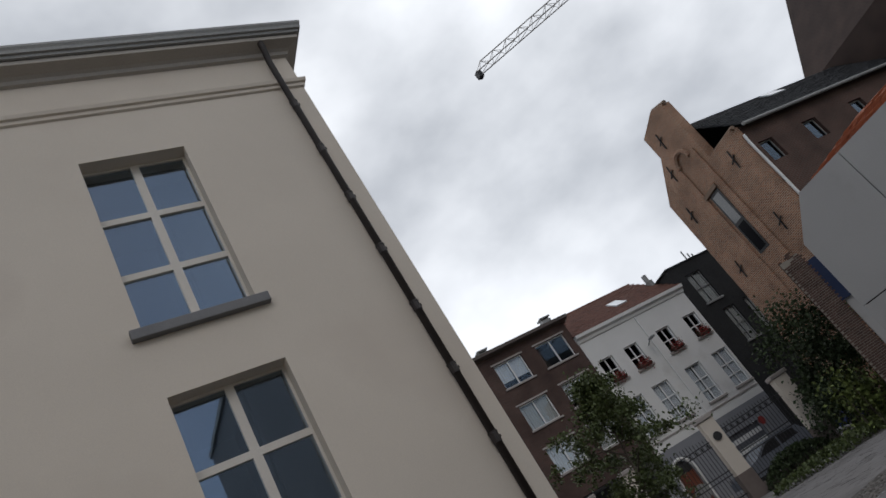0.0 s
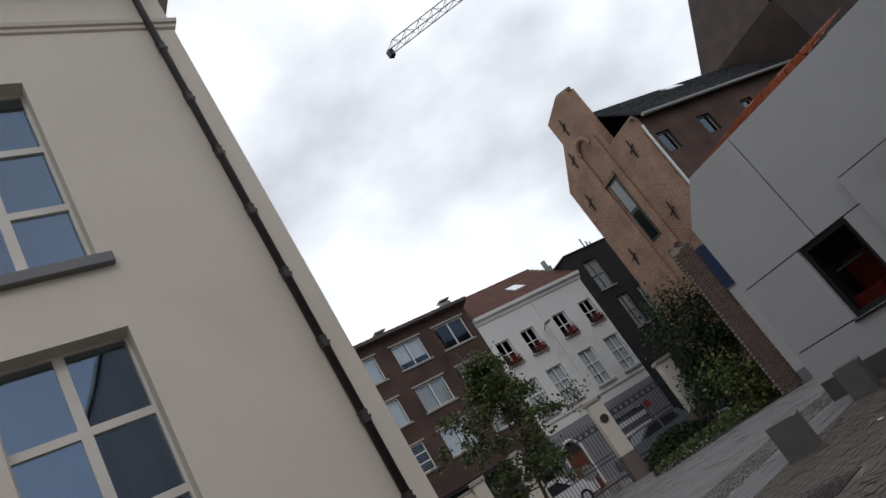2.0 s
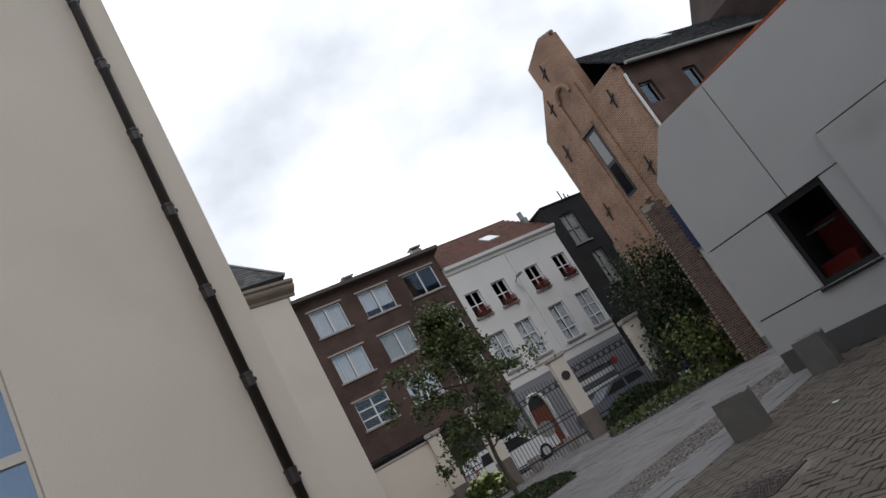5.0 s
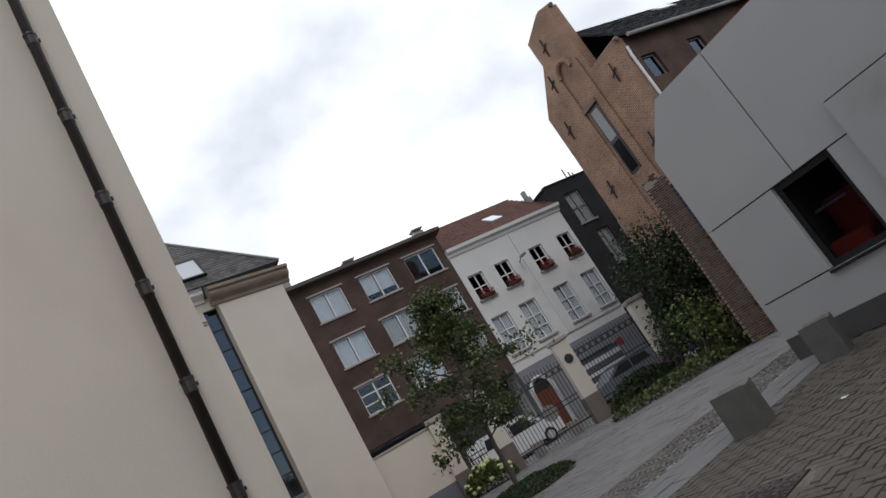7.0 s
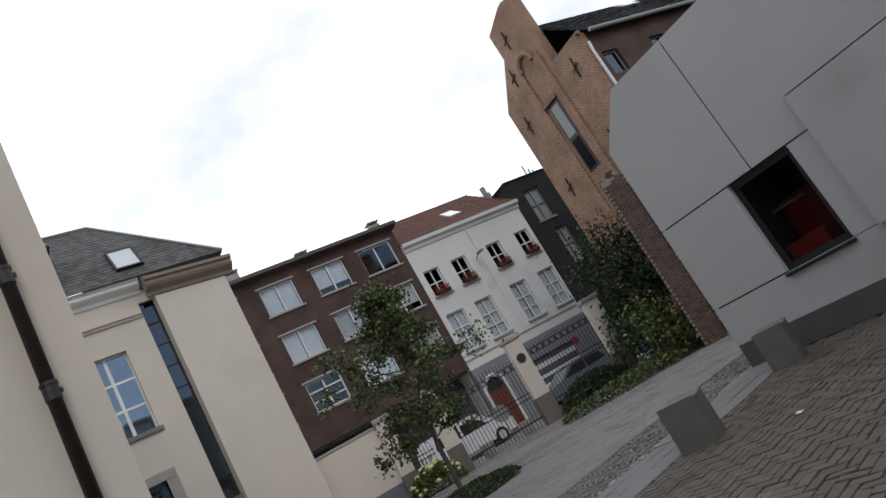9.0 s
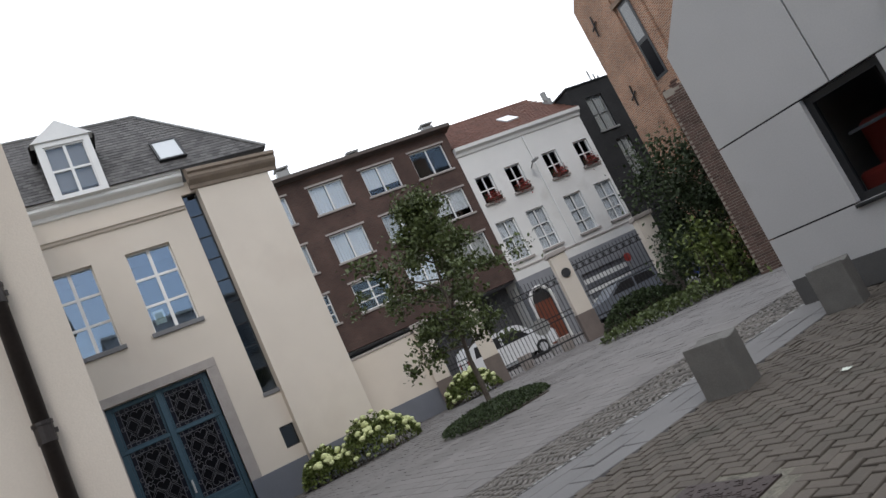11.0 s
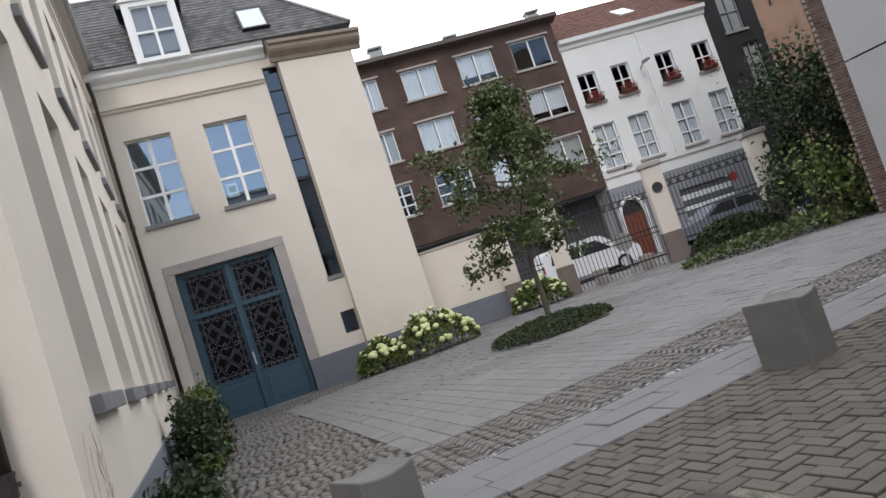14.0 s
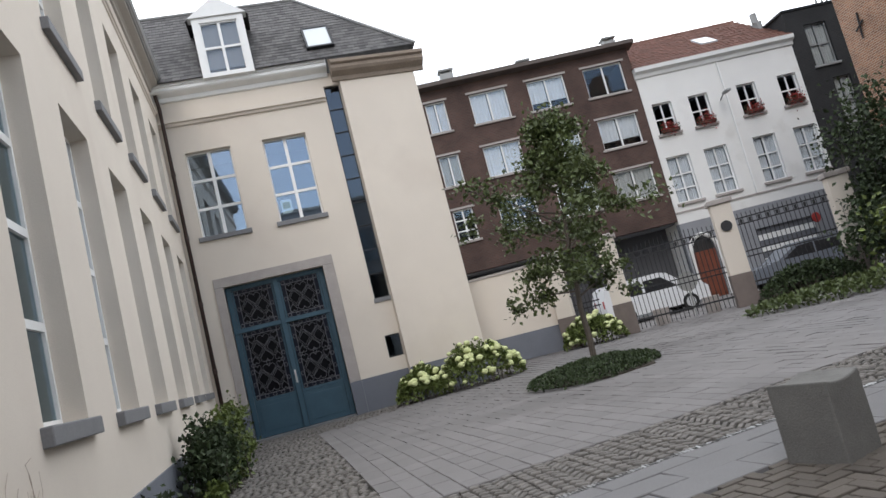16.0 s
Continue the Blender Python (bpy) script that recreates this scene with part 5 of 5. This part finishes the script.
hedge("shrub", lobes(20.4, 16.3, 1.3, 3.9, 13, 1), 6000, 0.13, IVY, "tall dark shrub against the brick wall", "shrub", 24)
hedge("shrub", lobes(21.9, 18.2, 1.3, 5.0, 15, 2), 6200, 0.14, IVY, "tall leafy shrub beside the gate post", "shrub", 25)
hedge("shrub", lobes(19.3, 15.2, 0.6, 1.7, 7, 3), 1300, 0.14, LIME, "yellow green shrub at the foot of the brick wall", "shrub", 26)
hedge("ivy_bush", lobes_along(4.22, 8.4, 4.18, 11.0, 0.24, 0.30, 14, 4), 2200, 0.085, IVY, "low creeping green bush at the foot of the cream wall", "bush", 27)
hedge("ivy_bush", lobes_along(4.20, 12.9, 4.22, 14.7, 0.21, 1.0, 16, 5), 4000, 0.09, IVY, "dark ivy bush against the cream wall", "bush", 28, low=-0.02)
hedge("ivy_bush", lobes_along(4.12, 16.0, 4.02, 18.6, 0.26, 1.15, 14, 6), 3600, 0.09, LIME, "yellow green bush against the cream wall", "bush", 29, low=-0.05)
hedge("ivy_bush", lobes_along(4.40, 12.5, 4.15, 20.2, 0.16, 0.30, 14, 7), 2400, 0.08, LIME, "low fresh green creeper along the foot of the wall", "bush", 30, low=-0.04)


# a scrap of paper on the pavers
bm = bmesh.new()
bmesh.ops.create_grid(bm, x_segments=5, y_segments=4, size=0.035)
for v in bm.verts:
    v.co.z = 0.012 + 0.02 * abs(noise.noise(v.co * 30))
    v.co += Vector((8.68, 5.49, 0.0))
tagged(part("paper_scrap", bm, PAPER), "small crumpled scrap of pale paper on the pavers", "litter")


# dry vine stems that cling to the cream side wall
rnd = random.Random(31)
bm = bmesh.new()
for k in range(6):
    p = Vector((0.35 + k * 0.09 + rnd.uniform(-0.05, 0.05), -0.012, 0.02))
    line = [FB @ p]
    for i in range(10):
        p = p + Vector((rnd.uniform(-0.06, 0.07), 0, rnd.uniform(0.06, 0.17)))
        line.append(FB @ p)
        if rnd.random() < 0.5:
            q = p + Vector((rnd.uniform(-0.12, 0.12), 0, rnd.uniform(0.02, 0.1)))
            tube(bm, [FB @ p, FB @ q], 0.003, 4, 0.0015)
    tube(bm, line, 0.003, 4, 0.0015)
tagged(part("dry_vine", bm, mat("dry vine", (0.40, 0.33, 0.27), 0.9, 0.1, 8, 40, 0.1), kind="stuff"), "dry brown vine stems clinging to the cream wall", "vine")


# ---- parked vehicles ----
def car(x, y, turn, length, width, side, glass_line, paint, label, category):
    """side: the outline of the body from the side; glass_line: the outline of the windows."""
    m = pose(x, y, 0, 0, 0, turn)
    t = thing("car", (x, y, 0), label, category)
    bm = prism(bmesh.new(), side, -width / 2, width / 2, m)
    es = [e for e in bm.edges if e.calc_face_angle(0) > 0.9]
    bmesh.ops.bevel(bm, geom=es, offset=0.07, segments=2, affect="EDGES", profile=0.5)
    body = part("body", bm, paint, t)
    for g in glass_line:
        for v in (-width / 2 - 0.004, width / 2 - 0.008):
            part("side_window", prism(bmesh.new(), g, v, v + 0.012, m), BLACKFRAME, body)
    for u in (-length / 2 + 0.75, length / 2 - 0.8):
        for v in (-width / 2 + 0.02, width / 2 - 0.22):
            w = part("wheel", tube(bmesh.new(), [m @ Vector((u, v - 0.03, 0.31)), m @ Vector((u, v + 0.2, 0.31))], 0.31, 18), RUBBER, t)
            part("rim", tube(bmesh.new(), [m @ Vector((u, v - 0.036, 0.31)), m @ Vector((u, v - 0.02, 0.31))], 0.19, 14), CARSILVER, w)
    for v in (-width / 2 + 0.12, width / 2 - 0.42):
        part("headlight", box(bmesh.new(), (length / 2 - 0.12, v, 0.68), (length / 2 + 0.006, v + 0.3, 0.84), m, 0.02), GRILLE, t)
        part("tail_light", box(bmesh.new(), (-length / 2 - 0.006, v, 0.8), (-length / 2 + 0.1, v + 0.2, 1.1), m, 0.02), RED, t)
    return t


VAN = [(-2.0, 0.28), (-2.0, 1.05), (-1.9, 1.50), (-1.65, 1.62), (0.25, 1.64), (0.55, 1.56), (1.15, 1.06), (1.80, 0.92), (2.0, 0.74), (2.0, 0.28)]
VANG = [[(-0.38, 1.0), (-0.38, 1.46), (0.30, 1.46), (0.85, 1.02)], [(-1.72, 1.02), (-1.62, 1.46), (-0.50, 1.46), (-0.50, 1.0)]]
HATCHB = [(-1.85, 0.32), (-1.88, 0.95), (-1.55, 1.35), (-1.2, 1.45), (-0.1, 1.46), (0.25, 1.38), (0.95, 0.95), (1.75, 0.82), (1.88, 0.62), (1.88, 0.32)]
HATCHG = [[(-0.4, 0.95), (-0.4, 1.34), (0.15, 1.32), (0.75, 0.95)], [(-1.45, 0.98), (-1.3, 1.3), (-0.48, 1.34), (-0.48, 0.95)]]
car(18.95, 27.6, -8, 4.0, 1.66, VAN, VANG, CARWHITE, "white small van parked behind the iron gate", "van")
car(23.8, 25.3, 165, 3.76, 1.6, HATCHB, HATCHG, CARGREY, "grey blue hatchback parked behind the fence", "car")
car(26.0, 20.4, 172, 3.76, 1.6, HATCHB, HATCHG, CARBLUE, "dark blue car parked by the shrubs", "car")

# ---- crane far behind ----
crane = thing("tower_crane", (110, 60, 0), "pale lattice tower crane far over the roofs", "crane")
CRANE_TIP, CRANE_ROOT = Vector((50.7, 52.9, 53.4)), Vector((74.0, 27.0, 52.0))
c0, c1 = CRANE_TIP, CRANE_ROOT
axis = (c1 - c0).normalized()
sidev = axis.cross(Vector((0, 0, 1))).normalized()
upv = sidev.cross(axis).normalized()
L = (c1 - c0).length
bm = bmesh.new()
NB = 17
low = [[c0 + axis * (L * k / NB) + sidev * s for k in range(NB + 1)] for s in (-0.55, 0.55)]
hi = [c0 + axis * (L * (k + 0.5) / NB) + upv * 1.3 for k in range(NB)]
for l in low:
    tube(bm, [l[0], l[-1]], 0.075, 5)
tube(bm, [hi[0], hi[-1]], 0.075, 5)
for k in range(NB):
    for l in low:
        tube(bm, [l[k], hi[k]], 0.04, 4)
        tube(bm, [hi[k], l[k + 1]], 0.04, 4)
    tube(bm, [low[0][k], low[1][k + 1]], 0.04, 4)
part("jib", bm, CRANEMAT, crane)
bm = box(bmesh.new(), (-0.35, -0.35, -0.7), (0.35, 0.35, 0.25), Matrix.Translation(c0))
part("trolley", bm, BLACKFRAME, crane)
part("mast", tube(bmesh.new(), [Vector((c1.x, c1.y, 0)), c1], 0.9, 6), CRANEMAT, crane)

# ---- paving stones, last ----
def single_stones(name, cells, parent, material, lift):
    """Stones that can be picked apart: objects of their own on one shared mesh."""
    me = bpy.data.meshes.new(name)
    vv = [(sx * (1 - o), sy * (1 - o), z) for o, z in ((0.0, -0.05), (0.0, -0.008), (0.06 if "yard" in name else 0.18, 0.0)) for sx, sy in ((-1, -1), (1, -1), (1, 1), (-1, 1))]
    me.from_pydata(vv, [], [(8, 9, 10, 11)] + [(k + i, k + (i + 1) % 4, k + 4 + (i + 1) % 4, k + 4 + i) for k in (0, 4) for i in range(4)])
    me.materials.append(material)
    back = Matrix.Translation(-place_of(parent))
    for x, y, a, b, t in cells:
        o = new(name, me)
        o.parent = parent
        o.matrix_basis = back @ pose(x, y, fall(x, y) + rnd.uniform(-lift, lift), rnd.uniform(-1, 1), rnd.uniform(-1, 1), math.degrees(t)) @ Matrix.Diagonal((a, b, 1, 1))


def stones(name, cells, thick, parent, material, label="", bevel=0.008, seed=3, lift=0.004, shrink=0.006, kind="stuff"):
    """One mesh of separate stones; cells: (x, y, half length, half width, turn in radians)."""
    rnd = random.Random(seed)
    vs, fs = [], []
    for x, y, a, b, t in cells:
        c, s, n = math.cos(t), math.sin(t), len(vs)
        g = fall(x, y)
        z = g + rnd.uniform(-lift, lift)
        tx, ty = rnd.uniform(-0.004, 0.004), rnd.uniform(-0.004, 0.004)
        for k, (ia, ib) in enumerate(((a - shrink, b - shrink), (a - shrink - bevel, b - shrink - bevel))):
            for sx, sy in ((-1, -1), (1, -1), (1, 1), (-1, 1)):
                px, py = sx * ia, sy * ib
                vs.append((x + c * px - s * py, y + s * px + c * py, (z - bevel if k == 0 else z) + tx * sx + ty * sy))
        fs.append((n + 4, n + 5, n + 6, n + 7))
        for i in range(4):
            j = (i + 1) % 4
            fs.append((n + i, n + j, n + 4 + j, n + 4 + i))
        for i in range(4):
            vx, vy, _ = vs[n + i]
            vs.append((vx, vy, g - thick))
        for i in range(4):
            j = (i + 1) % 4
            fs.append((n + 8 + i, n + 8 + j, n + j, n + i))
    return raw_part(name, vs, fs, material, parent, label, kind)


rnd = random.Random(9)
in_cover = lambda x, y: abs(x - 6.56) < 0.385 and abs(y - 5.09) < 0.385
# herringbone pavers
turn = math.atan(SLOPE)
near, rest = [], []
PW, PL = 0.104, 0.208
ct, st = math.cos(turn), math.sin(turn)
for i in range(-170, 90):
    for j in range(-150, 60):
        r = (i - j) % 4
        if r not in (0, 3):
            continue
        lx, ly, q = (i * PW + PW, j * PW + PW / 2, 0.0) if r == 0 else (i * PW + PW / 2, j * PW + PW, math.pi / 2)
        x, y = 7.0 + ct * lx - st * ly, 5.0 + st * lx + ct * ly
        if not (-8.9 < x < 12.05 and -7.9 < y < min(edge_herring(x) + 0.01, 6.8 if x < 4.0 else 99)) or in_cover(x, y):
            continue
        (near if 5.6 < x < 8.7 and 4.45 < y and len(near) < 300 else rest).append((x, y, PL / 2, PW / 2, turn + q))
stones("paver_field", rest, 0.05, bed, PAVER, bevel=0.004, lift=0.003, shrink=0.0075)
pm = bpy.data.meshes.new("paver")
a, b, bv = PL / 2 - 0.0075, PW / 2 - 0.0075, 0.004
pv = [(sx * (a - o), sy * (b - o), z) for o, z in ((0, -0.05), (0, -bv), (bv, 0)) for sx, sy in ((-1, -1), (1, -1), (1, 1), (-1, 1))]
pm.from_pydata(pv, [], [(8, 9, 10, 11)] + [(k + i, k + (i + 1) % 4, k + 4 + (i + 1) % 4, k + 4 + i) for k in (0, 4) for i in range(4)])
pm.materials.append(PAVER)
pb = place_of(bed)
for x, y, _, _, t in near:
    o = new("paver", pm)
    o.parent = bed
    o.matrix_basis = Matrix.Translation(-pb) @ pose(x, y, rnd.uniform(-0.004, 0.004), rnd.uniform(-0.6, 0.6), rnd.uniform(-0.6, 0.6), math.degrees(t))
# bluestone slabs beside the pavers
cells = []
sa = math.atan(SLOPE)
for row, (w0, w1) in enumerate(((0.0, 0.33), (0.33, 0.66), (0.66, 0.95))):
    x = 3.6 - row * 0.4
    while x < 18:
        ln = rnd.uniform(0.7, 1.1)
        xc = x + ln / 2
        cells.append((xc, edge_herring(xc) + (w0 + w1) / 2, ln / 2 / math.cos(sa), (w1 - w0) / 2, sa))
        x += ln
for k, c in enumerate(cells):
    stones("slab", [c], 0.05, bed, SLAB, shrink=0.006, bevel=0.006, lift=0.003, seed=k, kind="").location.z += 0.008
# drain grating line
g = []
for k in range(420):
    x = 4.0 + k * 0.034
    g.append((x, edge_drain(x) + 0.045, 0.010, 0.028, sa))
drain = stones("drain_grating", g, 0.03, None, mat("galvanised steel", (0.27, 0.27, 0.265), 0.4, 0.1, 5, 40, 0, metal=0.6), "narrow steel drain grating set in the paving", bevel=0.001, lift=0.0, shrink=0.0)
drain.parent = None
drain.location.z += 0.012
tagged(drain, "", "drain", kind="structure")
# granite setts in fans: along the drain and beside the cream wall
cells = []


def arcs(inside, x0, x1, y0, y1, pitch=0.5, rise=0.16, swap=False):
    """Setts in segment arcs: courses that bow up in every bay."""
    out, step = [], 0.104
    for ix in range(int((x1 - x0) / step)):
        x = x0 + ix * step
        f = ((x - x0) % pitch) / pitch * 2 - 1
        bow, tilt = rise * (1 - f * f), math.atan(-2 * rise * f * 2 / pitch)
        wide = step * math.sqrt(1 + math.tan(tilt) ** 2) / 2
        for iy in range(-6, int((y1 - y0) / 0.108) + 6):
            y = y0 + iy * 0.108 + bow + (0.054 if ix % 2 else 0.0)
            if inside(y, x) if swap else inside(x, y):
                out.append((x + rnd.uniform(-0.006, 0.006), y + rnd.uniform(-0.006, 0.006), min(wide, 0.085) * rnd.uniform(0.93, 1.0), 0.05 * math.cos(tilt) * rnd.uniform(0.92, 1.05), tilt + rnd.uniform(-0.08, 0.08)))
    return [(y, x, a, b, math.pi / 2 - t) for x, y, a, b, t in out] if swap else out


cells = arcs(lambda x, y: edge_drain(x) + 0.09 < y < edge_fan(x), 3.6, 18, 6.8, 11.5) + arcs(
    lambda x, y: 4.28 - 0.041 * (y - 7) < x and (edge_fan(x) < y < 19.6 + (x - 6) * 0.55 and x < side_cobble(y) or x < 8.3 and 19.6 + (x - 6) * 0.55 <= y < 22.1), 7.4, 22.2, 3.4, 8.4, 1.0, 0.2, True)
close = [c for c in cells if 6.6 < c[0] < 9.4 and c[1] < edge_fan(c[0])][:300]
single_stones("sett", [(x, y, a - 0.010, b - 0.010, t) for x, y, a, b, t in close], bed, COBBLE, 0.006)
kept = set(close)
stones("sett_field", [c for c in cells if c not in kept], 0.05, bed, COBBLE, bevel=0.011, lift=0.008, shrink=0.010)
# long grey stones of the yard
cells = []
pa = radians(92.6)
c, s = math.cos(pa), math.sin(pa)
for j in range(-90, 70):
    # every course starts at the edge of the sett band
    bx, by = 10.06 - s * j * 0.22, 14 + c * j * 0.22
    u = (9.02 + SLOPE * (bx - 7.5) + 0.015 - by) / (s - SLOPE * c)
    first = True
    while u < 24:
        ln = rnd.uniform(0.15, 0.55) if first else rnd.choice((0.4, 0.5, 0.6))
        first = False
        x, y = bx + c * (u + ln / 2), by + s * (u + ln / 2)
        u += ln
        if y < 30.5 and side_cobble(y) + 0.06 < x < 27 and not (y > 19.6 + (x - 6) * 0.55 and x < 8.3) and not (8.3 <= x < 10.8 and y > 21.8):
            cells.append((x, y, ln / 2, 0.11, pa))
close = [c for c in cells if 6.4 < c[0] < 11.0 and c[1] < 12.4][:300]
single_stones("yard_stone", [(x, y, a - 0.0025, b - 0.0025, t) for x, y, a, b, t in close], bed, GREYPAVE, 0.002)
kept = set(close)
stones("yard_field", [c for c in cells if c not in kept], 0.04, bed, GREYPAVE, bevel=0.002, lift=0.002, shrink=0.0022)
# cast iron cover
cov = thing("manhole_cover", (6.56, 5.1, 0), "rusty square cast iron cover in a mortar frame", "manhole cover")
CM = pose(6.56, 5.09, 0, 0, 0, math.degrees(sa) + 1)
part("frame", box(bmesh.new(), (-0.46, -0.46, -0.03), (0.46, 0.46, -0.007), CM, 0.002), mat("cement haunch", (0.15, 0.14, 0.112), 0.95, 0.4, 9, 60, 0.8), cov)
lid = part("lid", box(bmesh.new(), (-0.335, -0.33, -0.02), (0.335, 0.33, 0.006), CM, 0.003), CASTIRON, cov)
bm = bmesh.new()
for i in range(21):
    for j in range(20):
        if rnd.random() < 1.05 - 0.04 * i:
            u, v = -0.30 + i * 0.03, -0.31 + j * 0.032 + (0.016 if i % 2 else 0)
            box(bm, (u - 0.009, v - 0.011, 0.005), (u + 0.009, v + 0.011, 0.010), CM)
part("tread", bm, CASTIRON, lid, kind="stuff")
# bricks of the garden wall end
bk = bpy.data.meshes.new("brick")
tmp = box(bmesh.new(), (-0.098, -0.05, -0.0255), (0.098, 0.05, 0.0255), None, 0.006)
tmp.to_mesh(bk)
tmp.free()
bk.materials.append(OLDBRICK)
n_made, row, more = 0, 0, []
pw = place_of(pier_wall)
for row in range(80):
    z = 0.034 + row * 0.067
    for face in (0, 1):
        for k in range(3 if face == 0 else 24):
            off = 0.11 if row % 2 else 0.0
            if face == 0:
                m = FP @ pose(0.105 + k * 0.205 + (0.0 if row % 2 == 0 else 0.06), 0.04 + rnd.uniform(-0.008, 0.004), z, 0, 0, rnd.uniform(-1, 1))
            else:
                m = FP @ pose(0.04 + rnd.uniform(-0.008, 0.004), 0.12 + k * 0.22 + off, z, 0, 0, 90 + rnd.uniform(-1, 1))
            if z > 5.0 + rnd.uniform(0, 0.4):
                continue
            if face == 0 and n_made < 240:
                o = new("brick", bk)
                o.parent = pier_wall
                o.matrix_basis = Matrix.Translation(-pw) @ m
                n_made += 1
            else:
                more.append(m)
vs, fs = [], []
for m in more:
    n = len(vs)
    vs += [tuple(m @ Vector((sx * 0.098, sy * 0.05, sz * 0.0255))) for sz in (-1, 1) for sx, sy in ((-1, -1), (1, -1), (1, 1), (-1, 1))]
    fs += [(n, n + 3, n + 2, n + 1), (n + 4, n + 5, n + 6, n + 7)] + [(n + i, n + (i + 1) % 4, n + 4 + (i + 1) % 4, n + 4 + i) for i in range(4)]
raw_part("brickwork", vs, fs, OLDBRICK, pier_wall, kind="stuff")
